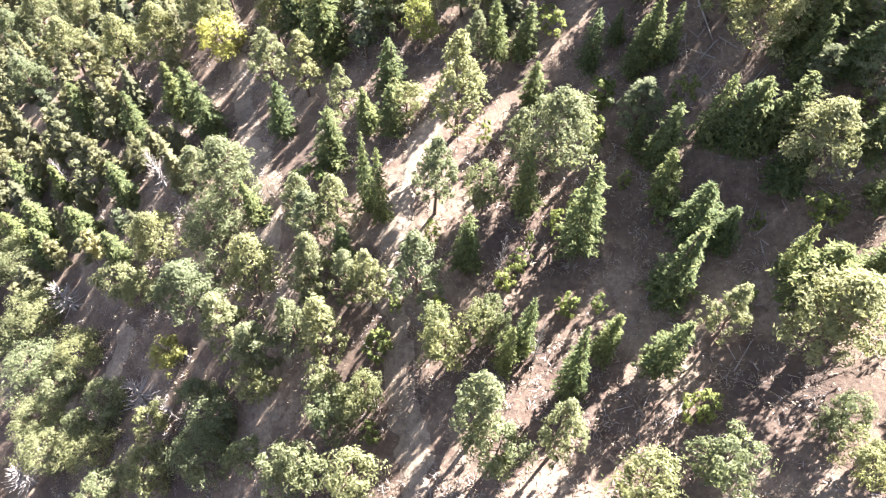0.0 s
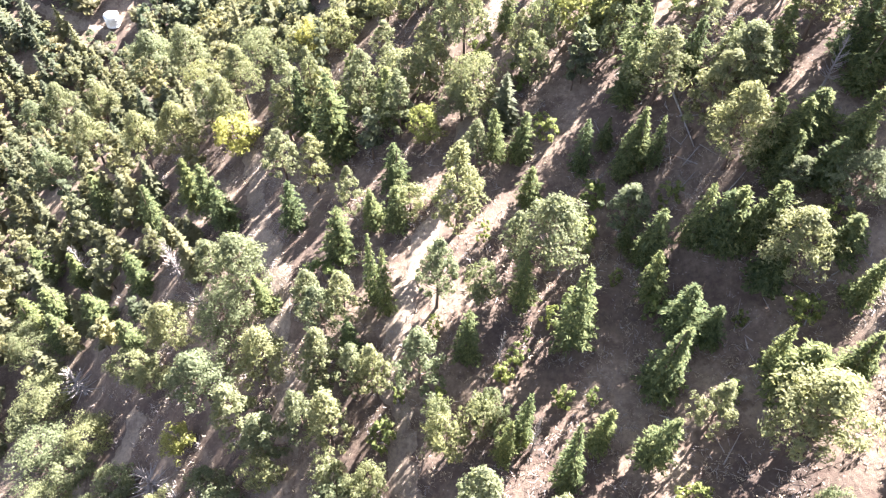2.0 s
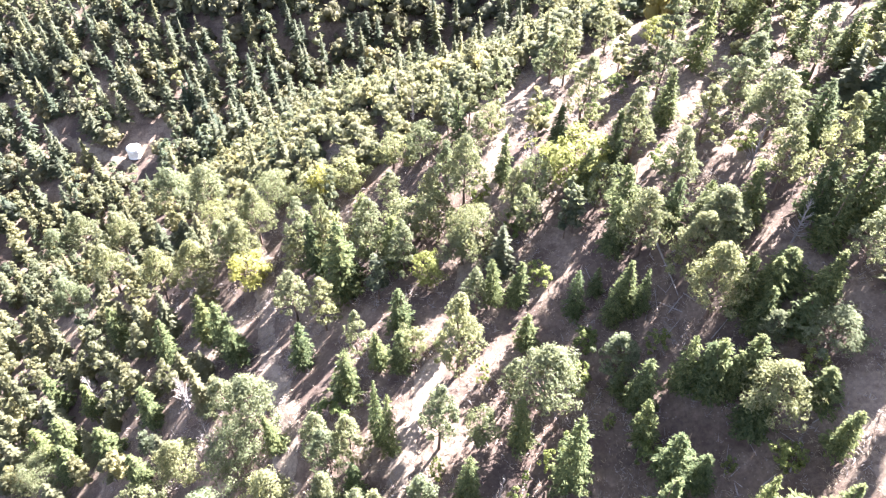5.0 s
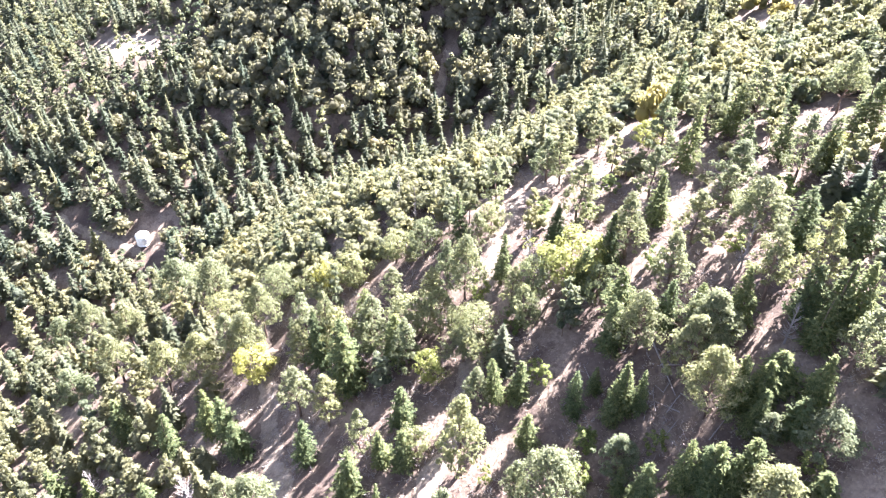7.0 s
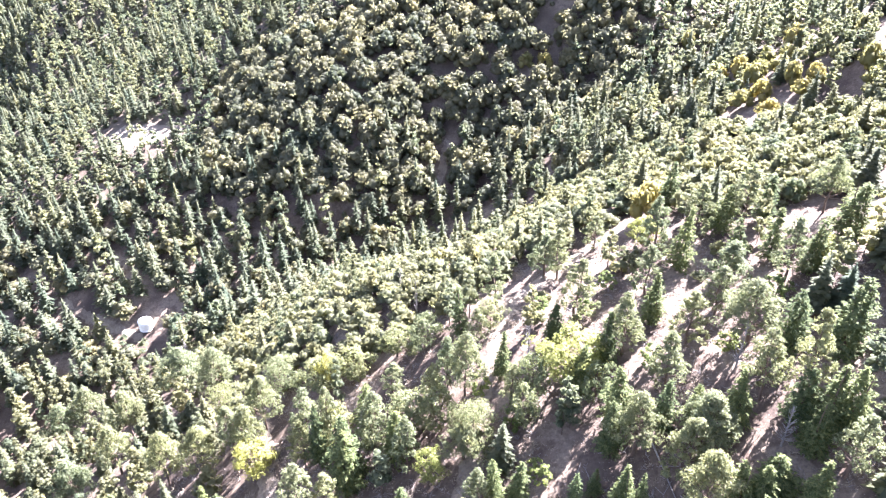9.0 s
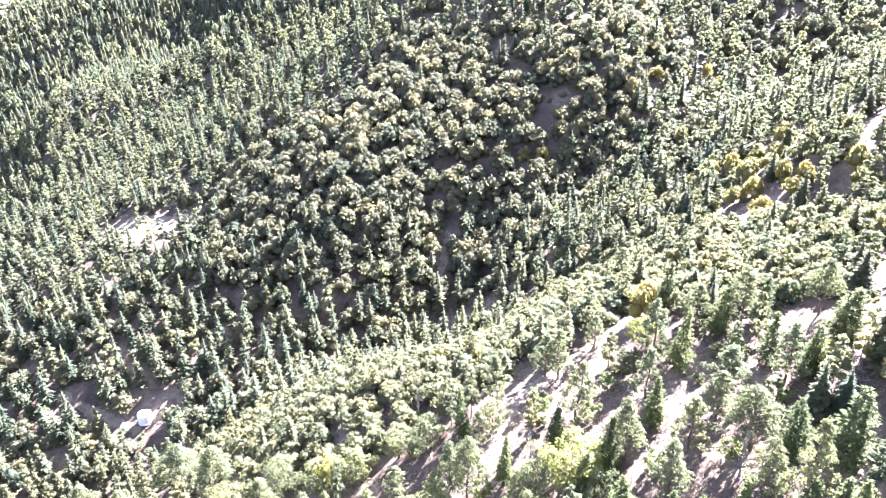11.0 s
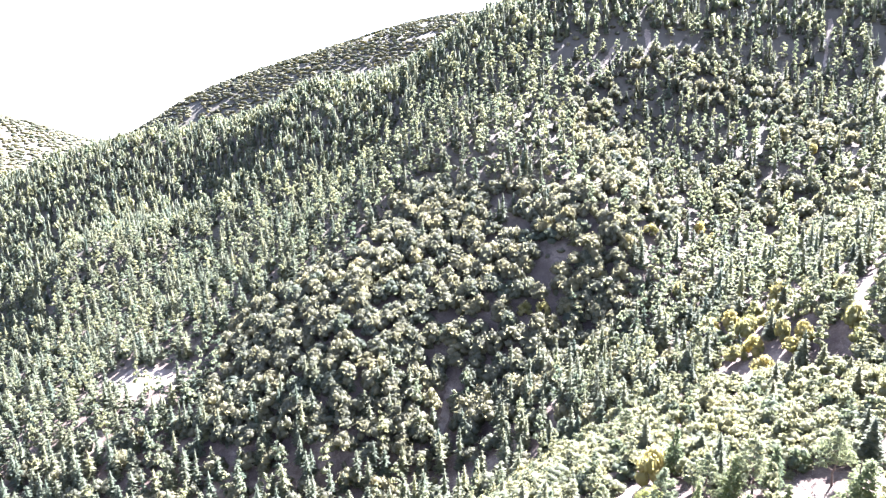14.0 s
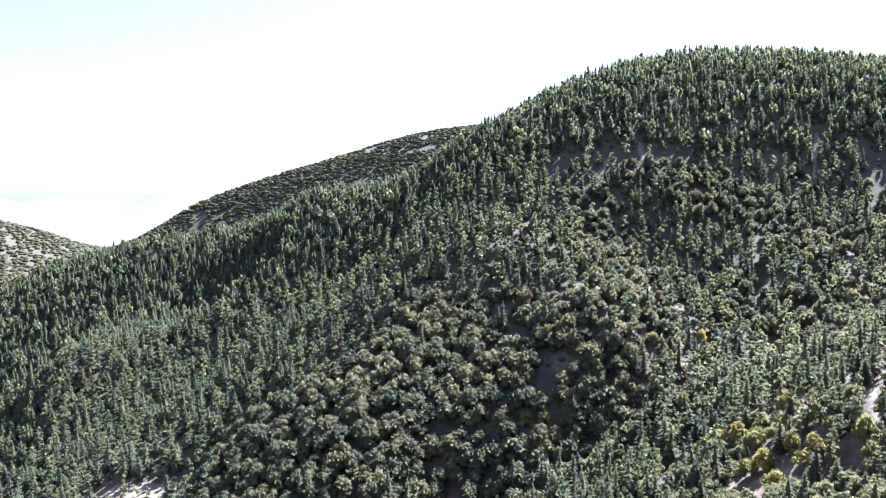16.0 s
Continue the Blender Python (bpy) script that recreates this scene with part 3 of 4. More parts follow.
grove("fir", [
    (46.7, 47.2, 11.9, 3.6), (48.2, 43.4, 13.1, 9.2), (48.3, 59.2, 9.8, 7.4), (10.2, 40.1, 14.8, 3.9), (18.8, 35.1, 21, 5.2), (23.2, 39.9, 13.8, 4.6),
    (30, 37.3, 16.7, 6.2), (-110.2, 119.6, 15.9, 9.1), (-107.6, 101.9, 16, 8.7), (-94.9, 110.9, 15.5, 7.0), (57.3, 140.9, 17.5, 7.5), (67.8, 135.1, 13.2, 6.8),
    (74.6, 133.1, 14.1, 6.8), (75.2, 100.5, 17.1, 10.1), (90.1, 133.5, 13.8, 10), (35.9, 101.6, 15.9, 8.2), (48.4, 95.1, 11.5, 5.5), (14.4, 122.4, 14.6, 5.4),
    (5.7, 140.9, 15.2, 6.2), (-20.2, 111.2, 21, 9.3), (80.2, 151.2, 12.8, 6.4), (47.6, 125.3, 13.1, 6.9), (68.1, 105.1, 14.7, 7.7), (36.5, 117.8, 13.4, 6.6),
])
grove("fir", [
    (54.4, 93, 14.1, 7.2), (43.2, 97, 12.6, 6), (79.6, 125.3, 12.7, 7.2), (-9.1, 111.5, 15.8, 7.7), (-28.6, 121.6, 19, 8.5), (-18, 125, 14.8, 7.2),
    (70.1, 150.7, 13.9, 7.3), (63.8, 172.9, 14.6, 7.7), (63, 89.1, 13.2, 7.1), (65.8, 86, 15.1, 8.3), (69.4, 84.8, 14.7, 7.6), (29.6, 112.8, 13.7, 6.5),
    (26.9, 129.2, 11.2, 6.2), (33.1, 96.3, 14.7, 6.5), (57.7, 60.5, 9.3, 6.6), (57.8, 53.5, 11.4, 5.4), (55.3, 43.8, 10.9, 6), (60.6, 74.9, 12, 6.6),
    (63.2, 83.2, 11.5, 6.9), (56.6, 78.9, 8.8, 8.1), (43.6, 66.5, 13, 6.9),
])
grove("oak", [
    (-4.3, 84.3, 8.4, 6), (7.9, 64.5, 11.6, 4.9), (-41.4, 75.4, 8.5, 11.4), (-65.7, 75.2, 8.5, 8.3), (-93.6, 78.2, 8.5, 12.6), (-59.2, 70.2, 8, 6.2),
    (-105.4, 94, 12, 11.3), (-77, 64, 8.5, 9.5), (-90.3, 64.1, 8.5, 12.8), (-99.8, 74.7, 8.5, 9.2), (-41.6, 45.4, 8.5, 5.5), (-29.3, 43.4, 12, 5.8),
    (-37.2, 40.1, 8.5, 7.8), (-65.5, 51, 8.5, 7.7), (-69, 42.3, 8.5, 10.3), (-79.9, 43.7, 8.5, 10.7), (-39.1, 34.8, 8.5, 10.1), (-51.5, 34.8, 8.5, 8.8),
    (-62.2, 33.7, 7.5, 7.6), (-22.8, 29.1, 12, 7.4), (-85.7, 51, 8.5, 10.1), (-71.5, 46.6, 9.9, 5.5), (-16.4, 39.4, 12, 5.4), (-12.4, 35.8, 12, 4.7),
])
grove("oak", [
    (-16.1, 35.6, 12, 6.5), (-9.3, 37.5, 12, 4.2), (1.9, 41.9, 12, 5.9), (0.7, 44.9, 12, 4.1), (6.9, 43.7, 12, 4.7), (9.5, 43, 11.1, 3),
    (8.1, 45.2, 10.9, 3.9), (8.4, 26.9, 12, 6.8), (-11.3, 26.4, 12, 6.9), (-19.1, 28.8, 12, 6.3), (33.9, 22.1, 12, 6.6), (25.1, 20.7, 12, 7),
    (48, 26.5, 7.3, 4.1), (46.2, 25.4, 6.5, 3.5), (47.5, 21.1, 7.7, 4.7), (-52.3, 43.6, 8.5, 5.6), (-79.4, 56.6, 8.5, 8.1), (-30, 32.1, 12, 4.6),
    (7.7, 106.6, 12, 9.6), (20.9, 114.1, 12, 6.5), (-14.7, 115.1, 12, 7.6), (-6.9, 117.9, 12, 9), (-63.7, 157.9, 12, 12), (-46.4, 156, 12, 10.7),
])
grove("oak", [
    (-32.6, 145.5, 12, 9.3), (-22.9, 143.6, 10.7, 9), (-3.4, 142.8, 10, 8.5), (-10.8, 144.5, 9.4, 8.2), (13.2, 140.1, 8.6, 6.3), (-25.5, 125.8, 12, 8.4),
    (0.7, 114.5, 12, 7), (18.2, 108.6, 11.2, 6.4), (32.5, 108.4, 10.6, 5.8),
])
grove("bush", [
    (19.8, 94.5, 6, 4.2), (26.8, 79.2, 5.8, 3.5), (37.7, 75.4, 5.6, 3.1), (24.7, 73.5, 5.8, 3.4), (8.6, 76.6, 5.6, 2.2), (-0.1, 61.1, 6, 2.4),
    (14.6, 57, 5, 1.4), (12.8, 53.7, 6, 2.6), (10.6, 51.5, 6, 2.7), (19.4, 47, 6, 2.9), (21.7, 61.5, 6, 2.4), (0.3, 49.3, 6, 3.2),
    (34, 57.8, 5.7, 3.5), (52.7, 53.3, 5.1, 2.4), (23.5, 46.5, 5.2, 1.8), (-9.2, 32.7, 6, 2.7), (-8.7, 45.8, 6, 4), (34, 30.4, 6, 3.8),
    (58.4, 65.7, 3.6, 3.6), (18.3, 59, 6, 2.5), (13, 41.5, 6, 2.4), (-5.8, 51.6, 5.7, 2.1), (44.7, 54.7, 3.5, 2), (-20.7, 76.3, 6, 5),
])
grove("bush", [
    (40.5, 124.7, 6, 4.6), (35.3, 135.4, 4.8, 4.1), (25.5, 140.5, 5, 3.9), (15.6, 108.6, 6, 4.1), (44.8, 113.3, 5.9, 4.1), (71.5, 120.8, 5.3, 5.2),
    (58.7, 109.9, 4.9, 4.3), (41.5, 141.7, 4.8, 4.2), (9.7, 120.6, 5.8, 4.4), (51.6, 53.2, 5.9, 3.9), (26.5, 79.1, 5.6, 3.3), (24.4, 72.1, 6, 3.4),
    (28.7, 64.7, 3.9, 1.8), (41.6, 44.4, 4.3, 2.6),
])
grove("snag", [
    (-59.2, 96.1, 14, 7.8), (-96.9, 116.2, 11.8, 7), (-49.9, 82.6, 13, 5.9), (10, 54.6, 10.8, 3.1), (14.5, 40.7, 11.9, 3.2), (-55.3, 48.6, 14, 12.2),
    (-48.9, 44.9, 11.1, 4.4), (-85, 38.9, 10.6, 11.1), (-83.8, 77.4, 12.1, 11.5), (20.9, 125.1, 10.7, 5.3), (-18.2, 119, 14, 3.7), (10.9, 289.9, 14, 3.7),
    (-11, 168.2, 13.5, 2.2), (-5.9, 157.5, 13, 2.1), (59.9, 85.9, 9.9, 4.7), (58.6, 104.9, 11.8, 4.6), (-106.1, 228.1, 14, 8.2),
])

# ---- the woods between and beyond: joined by kind ----
def spread(rng, area, spacing, keep_if, open_below=()):
    """Jittered places over an area that clear the standing trees, the tracks and the open ground downhill of these."""
    x0, x1, y0, y1 = area
    xs, ys = np.meshgrid(np.arange(x0, x1, spacing), np.arange(y0, y1, spacing * 0.87))
    xs = xs + rng.uniform(-0.48, 0.48, xs.shape) * spacing + (np.arange(xs.shape[0])[:, None] % 2) * spacing / 2
    ys = ys + rng.uniform(-0.48, 0.48, ys.shape) * spacing
    near = np.array(STANDING)
    out = []
    for x, y in zip(xs.ravel(), ys.ravel()):
        if not keep_if(x, y):
            continue
        if near.size and abs(y) < 520 and (np.hypot(near[:, 0] - x, near[:, 1] - y) < near[:, 2] + 0.35 * spacing).any():
            continue
        if not off_road(x, y, 1.4):
            continue
        if open_below and any(not off_road(x * (1 + d / math.hypot(x, y)), y * (1 + d / math.hypot(x, y)), 0.5) for d in open_below):
            continue
        out.append((x, y))
    return np.array(out).reshape(-1, 2)


def wood(name, places, shapes, sizes, mat, label, category, seed, trunk=True):
    """One object of many trees: low shapes set down at the places, with a tint for each tree."""
    rng = np.random.default_rng(seed)
    verts, faces, tint, n = [], [], [], 0
    z = height(places[:, 0], places[:, 1])
    for (x, y), zz in zip(places, z):
        shape, corners = shapes[rng.integers(len(shapes))]
        h, w = rng.uniform(*sizes[0]), rng.uniform(*sizes[1])
        a = rng.uniform(0, 6.28)
        ca, sa = math.cos(a), math.sin(a)
        p = shape * (w, w, h)
        verts.append(np.stack([p[:, 0] * ca - p[:, 1] * sa + x, p[:, 0] * sa + p[:, 1] * ca + y, p[:, 2] + zz - 0.1], 1))
        faces.append(corners + n)
        n += len(shape)
        tint.append(np.full(len(corners), np.clip(rng.normal(0.5, 0.24), 0, 1)))
    me = mesh_of(name, np.concatenate(verts), np.concatenate(faces), mat, True)
    me.attributes.new("tint", "FLOAT", "FACE").data.foreach_set("value", np.concatenate(tint).astype(np.float32))
    tagged(new(name, me), label, category, kind="stuff")
    if trunk:
        stems = []
        for (x, y), zz in zip(places, z):
            r = rng.uniform(0.14, 0.24)
            stems.append(limb([(x, y, zz - 0.5, r), (x, y, zz + sizes[0][0] * 0.75, r * 0.4)], 4))
        v, q = joined(stems)
        tagged(new(name + "_trunks", mesh_of(name + "_trunks", v, q, BARK, True)), "brown trunks of the wood's trees", "trunks", kind="stuff")


wood_rng = np.random.default_rng(5)
AUTUMN = [(47, 374), (57, 372), (159, 421), (163, 410), (225, 448), (260, 493), (290, 507), (57, 170), (125, 408), (113, 297), (120, 295), (124, 284), (122, 265), (119, 250), (130, 263), (128, 248),
          (127, 236), (132, 240), (133, 282), (145, 286), (98, 329), (91, 328), (77, 344), (143, 229), (141, 221), (125, 352), (115, 233), (113, 250), (137, 272), (128, 274)]
STANDING += [(x, y, 3.6) for x, y in AUTUMN]
STANDING += [(-137.3, 262.7, 7), (-134, 256, 6), (-129, 248, 5)]  # room for the water tank
def icosahedron():
    g = (1 + 5 ** 0.5) / 2
    v = np.array([(0, s, t * g) for s in (-1, 1) for t in (-1, 1)], float)
    v = np.concatenate([v, v[:, (2, 0, 1)], v[:, (1, 2, 0)]]) / math.hypot(1, g)
    near = 2.05 / math.hypot(1, g)
    faces = []
    for a in range(12):
        for b in range(a + 1, 12):
            for c in range(b + 1, 12):
                if max(np.linalg.norm(v[a] - v[b]), np.linalg.norm(v[b] - v[c]), np.linalg.norm(v[a] - v[c])) < near:
                    faces.append((a, b, c) if np.dot(np.cross(v[b] - v[a], v[c] - v[a]), v[a]) > 0 else (a, c, b))
    return v, np.array(faces)


ICO_V, ICO_F = icosahedron()


def with_leaves(pieces, leaf_verts, scale):
    pieces.append((leaf_verts, faces_of(leaf_verts)))
    v, f = joined(pieces)
    return v / scale, f


def lobed(rng, centres, radii, leaves, leaf, size, flat=0.85, core=0.88):
    """A crown of leafy lobes: each a dense uneven core under leaf sprays."""
    pieces, at, out = [], [], []
    for c, r in zip(centres, radii):
        pieces.append((c + ICO_V * r * core * rng.uniform(0.75, 1.1, (12, 1)) * (1, 1, flat), ICO_F))
        d = rng.normal(0, 1, (leaves, 3))
        d[:, 2] = np.abs(d[:, 2]) * 1.1 - 0.35
        d /= np.linalg.norm(d, axis=1)[:, None]
        at.append(c + d * r * rng.uniform(0.78, 1.12, (leaves, 1)) * (1, 1, flat))
        out.append(d)
    return with_leaves(pieces, leaf_faces(rng, np.concatenate(at), np.concatenate(out), leaf, 3, None, 0.7, 0.28), size)


def domed(lobes, leaves, leaf, h, w, low):
    """A broad rounded crown: lobes laid over a dome."""
    rng, centres, radii = wood_rng, [], []
    squash, base = rng.uniform(0.85, 1.15), h * low
    for k in range(lobes):
        up = 1 - (k + 0.4) / lobes
        a = 2.4 * k + rng.uniform(-0.5, 0.5)
        ring = 0.5 * w * 0.58 * math.sqrt(1 - up * up) * rng.uniform(0.85, 1.15)
        radii.append(w * rng.uniform(0.185, 0.26))
        centres.append(np.array([ring * math.cos(a) * squash, ring * math.sin(a) / squash, base + (h - base) * (0.22 + 0.56 * up) + rng.normal(0, 0.03 * h)]))
    return lobed(rng, centres, radii, leaves, leaf, (w, w, h))


def tufted(lobes, leaves, leaf, h, w, low):
    """A pine's crown: lobes up the trunk, smaller towards the top."""
    rng, centres, radii = wood_rng, [], []
    for k in range(lobes):
        u = (k + rng.uniform(0.2, 0.8)) / lobes
        a = 2.4 * k + rng.uniform(-0.6, 0.6)
        ring = 0.5 * w * 0.62 * (1 - u) ** 0.55 * min(1, 0.55 + 2 * u) * rng.uniform(0.6, 1.15)
        radii.append(w * (0.22 - 0.12 * u) * rng.uniform(0.8, 1.25))
        centres.append(np.array([ring * math.cos(a), ring * math.sin(a), h * (low + (0.96 - low) * u)]))
    return lobed(rng, centres, radii, leaves, leaf, (w, w, h), 0.8, 0.84)


def tiered(tiers, levels, arms, along, h=14.0, w=5.6, power=0.7, low=0.08):
    """A pointed crown: a slim ragged core with whorls of drooping boughs, each a row of overlapping sprays."""
    rng, pieces, leaves = wood_rng, [], []
    for k in range(tiers):
        u0, u1 = k / tiers, min(1.0, (k + 1.9) / tiers)
        turn = (np.arange(7) + rng.uniform(0, 1)) * 2 * np.pi / 7
        rr = 0.5 * w * 0.36 * ((1 - u0) ** power * 0.95 + 0.05) * rng.uniform(0.75, 1.2, 7)
        ring = np.stack([rr * np.cos(turn), rr * np.sin(turn), h * (low + (1 - low) * u0) - 0.3 * rr], 1)
        pieces.append((np.concatenate([ring, [(0, 0, h * (low + (0.99 - low) * u1))]]), np.array([(i, (i + 1) % 7, 7) for i in range(7)])))
    for i in range(levels):
        u = (i + rng.uniform(0, 0.6)) / levels
        z, reach = h * (low + (0.97 - low) * u), 0.5 * w * ((1 - u) ** power * 0.93 + 0.07)
        n = max(4, int(round(arms * (1 - 0.45 * u))))
        for k in range(n):
            a = 2 * np.pi * (k + rng.uniform(-0.35, 0.35)) / n + i * 1.9
            long = reach * rng.uniform(0.65, 1.2)
            for f in np.linspace(0.2, 0.68, along):
                b = a + rng.normal(0, 0.22)
                ways, across_way = np.array([math.cos(b), math.sin(b)]), np.array([-math.sin(b), math.cos(b)])
                half = 0.40 * long * (1.15 - f) * rng.uniform(0.7, 1.2)
                g = f + 0.42
                z0, z1 = z - 0.3 * long * f ** 1.5, z - 0.3 * long * g ** 1.5
                for xy, zz in ((ways * long * f - across_way * half, z0 - 0.25 * half), (ways * long * g, z1), (ways * long * f + across_way * half, z0 - 0.25 * half)):
                    leaves.append((*xy, zz + rng.normal(0, 0.06)))
    return with_leaves(pieces, np.array(leaves), (w, w, h))


def mound(leaves, leaf, h, w):
    """A low dense bush: one uneven mound under loose leaf sprays."""
    rng = wood_rng
    d = rng.normal(0, 1, (leaves, 3))
    d[:, 2] = np.abs(d[:, 2])
    d /= np.linalg.norm(d, axis=1)[:, None]
    body = ICO_V * (0.42 * w, 0.42 * w, 0.55 * h) * rng.uniform(0.7, 1.15, (12, 1)) + (0, 0, 0.35 * h)
    at = d * (0.45 * w, 0.45 * w, 0.6 * h) * rng.uniform(0.8, 1.1, (leaves, 1)) + (0, 0, 0.35 * h)
    return with_leaves([(body, ICO_F)], leaf_faces(rng, at, d, leaf, 3, None, 0.65, 0.4), (w, w, h))


MID_CONIFER = [tiered(4, 17, 9, 4, power=p) for p in (0.58, 0.7, 0.85, 0.62, 0.75)]
MID_PINE = [tufted(13, 26, 0.66, 15.0, 6.4, low) for low in (0.14, 0.22, 0.3, 0.18)]
LOW_CONIFER = [tiered(3, 11, 7, 3, power=p) for p in (0.5, 0.62, 0.8, 0.55, 0.7)]
LOW_PINE = [tufted(8, 14, 1.1, 15.0, 7.0, low) for low in (0.12, 0.2, 0.26)]
LOW_OAK = [domed(9, 26, 1.15, 9.5, 13.0, low) for low in (0.02, 0.08, 0.12, 0.05, 0.0)]
LOW_SCRUB = [domed(7, 34, 0.58, 6.0, 7.0, low) for low in (0.0, 0.04, 0.08, 0.02)]
LOW_BRUSH = [mound(14, 1.0, 3.0, 4.5) for k in range(4)]
FAR_CONIFER = [tiered(2, 7, 6, 2, power=p) for p in (0.5, 0.62, 0.75)]
FAR_ROUND = [domed(4, 9, 1.8, 9.0, 9.0, low) for low in (0.0, 0.06)]
DISTANT_TREE = [mound(3, 1.8, 6.0, 9.0) for k in range(4)]


def patch(x, y, scale=60.0, z=0.0):
    return noise.noise((x / scale, y / scale, z))


CREST_EDGE = [(-110, 225), (-61, 166), (-34, 152), (-11, 148), (10, 157), (35, 173), (62, 164), (101, 150), (140, 190), (125, 222), (92, 238), (49, 254), (19, 258), (-20, 252), (-55, 246), (-93, 238)]


def inside(x, y, edge):
    hit = False
    for (ax, ay), (bx, by) in zip(edge, edge[1:] + edge[:1]):
        if (ay > y) != (by > y) and x < ax + (y - ay) * (bx - ax) / (by - ay):
            hit = not hit
    return hit


crest = lambda x, y: inside(x, y, CREST_EDGE)

# the spur's lower flank: dense mixed pines and firs
flank = lambda x, y: not crest(x, y) and x < -38 - 0.12 * (y - 60) and y < 238 and y > 15 - 0.4 * x - 40 and (y > 66 or (x < -95 and patch(x, y, 16, 4) > 0.05))
wood("flank_pines", spread(wood_rng, (-250, -20, 20, 250), 7.2, lambda x, y: flank(x, y), (3, 6, 9, 12)), MID_PINE * 2 + MID_CONIFER[:4], ((8, 19), (5.4, 9.0)), SCRUB_LEAF, "dense sunlit pale green pines and firs on the lower flank", "pine wood", 1)
# the crest: pale rounded scrub
wood("crest_scrub", spread(wood_rng, (-112, 145, 145, 262), 5.3, crest, (2, 4)), LOW_SCRUB, ((4.0, 7.8), (6.0, 9.5)), SCRUB_LEAF, "pale grey-green rounded scrub oaks along the crest", "scrub", 2, False)
wood("crest_conifers", spread(wood_rng, (-112, 145, 145, 262), 15.0, crest, (3, 6, 9, 12)), MID_CONIFER[:2] + MID_PINE, ((8, 15), (4.2, 6.6)), SCRUB_LEAF, "scattered pale pines standing above the scrub", "pine wood", 3)
# the spur's upper right flank
upper = lambda x, y: x > -30 and 100 < y < 290 and y < 255 + 0.3 * x
wood("spur_firs", spread(wood_rng, (-30, 210, 10, 300), 7.6, lambda x, y: (upper(x, y) or (x > 56 and y > 10)) and not crest(x, y) and patch(x, y, 30) > (-0.2 if y < 170 else -0.4), (3, 6, 9, 12)), MID_CONIFER[:4] + MID_PINE, ((8, 18), (5.2, 8.2)), HAZED_CONIFER_LEAF, "mixed firs and pines on the upper flank", "conifer wood", 4)
wood("spur_scrub", spread(wood_rng, (60, 230, 170, 330), 6.0, lambda x, y: y > 180 and not crest(x, y) and patch(x, y, 35, 4) > 0.0), LOW_SCRUB, ((4.0, 7.5), (5.0, 8.0)), SCRUB_LEAF, "pale rounded scrub between the firs", "scrub", 5, False)
wood("spur_pines", spread(wood_rng, (12, 175, 112, 240), 9.0, lambda x, y: not crest(x, y) and y < 170 + 0.4 * x and patch(x, y, 22, 3) > -0.3, (3, 6, 9, 12)), MID_PINE, ((9, 17), (4.8, 7.2)), SCRUB_LEAF, "slender pale green pines with bare trunks", "pine wood", 16)
wood("spur_brush", spread(wood_rng, (12, 175, 108, 240), 8.0, lambda x, y: not crest(x, y) and patch(x, y, 15, 5) > -0.05), LOW_SCRUB, ((2.0, 4.6), (2.8, 5.4)), SCRUB_LEAF, "low pale scrub between the pines", "scrub", 17, False)
# the ravine and the slope across it
def across(x, y):
    return y > (238 if x < -60 else 244 + 0.2 * max(x, 0)) and not crest(x, y)
OAK_EDGE = [(-125, 330), (-128, 410), (-92, 432), (-49, 434), (-30, 474), (-7, 486), (22, 470), (60, 464), (108, 442), (112, 352), (51, 318), (-40, 312)]
BARE = [(41, 449, 11), (36, 440, 8), (67, 403, 9), (63, 395, 7), (121, 388, 12), (110, 384, 9), (-57, 413, 6)]
oaks_here = lambda x, y: across(x, y) and inside(x, y, OAK_EDGE) and all(math.hypot(x - a, y - b) > r for a, b, r in BARE)
wood("slope_oaks", spread(wood_rng, (-130, 115, 300, 490), 8.4, oaks_here), LOW_OAK, ((8.5, 13.0), (10.5, 16.5)), HAZED_OAK_LEAF, "rounded olive-green oaks crowding the hillside", "oak wood", 6, False)
wood("ravine_conifers", spread(wood_rng, (-330, 140, 225, 345), 8.8, lambda x, y: across(x, y) and patch(x, y, 28, 7) > -0.30), LOW_CONIFER + LOW_PINE[:1], ((11, 23), (7.0, 10.5)), HAZED_CONIFER_LEAF, "dark firs filling the ravine", "conifer wood", 7)
wood("ravine_bushes", spread(wood_rng, (-320, 140, 235, 345), 16.0, lambda x, y: across(x, y)), LOW_OAK, ((6.5, 11.0), (9.0, 15.0)), HAZED_OAK_LEAF, "rounded oaks between the ravine's firs", "oak wood", 8, False)
wood("left_conifers", spread(wood_rng, (-420, -90, 345, 640), 7.9, lambda x, y: not inside(x, y, OAK_EDGE) and (x < -112 or y > 405) and patch(x, y, 17, 1) > -0.42), LOW_CONIFER + LOW_PINE * 2, ((8, 21), (6.5, 11.0)), HAZED_CONIFER_LEAF, "dense dark conifers on the hillside", "conifer wood", 9)
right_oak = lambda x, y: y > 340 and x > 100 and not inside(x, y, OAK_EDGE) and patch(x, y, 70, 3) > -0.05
wood("right_oaks", spread(wood_rng, (40, 350, 335, 610), 10.5, right_oak), LOW_OAK, ((7.5, 12), (9.5, 15.0)), HAZED_OAK_LEAF, "rounded oaks spread over the steep hillside", "oak wood", 10, False)
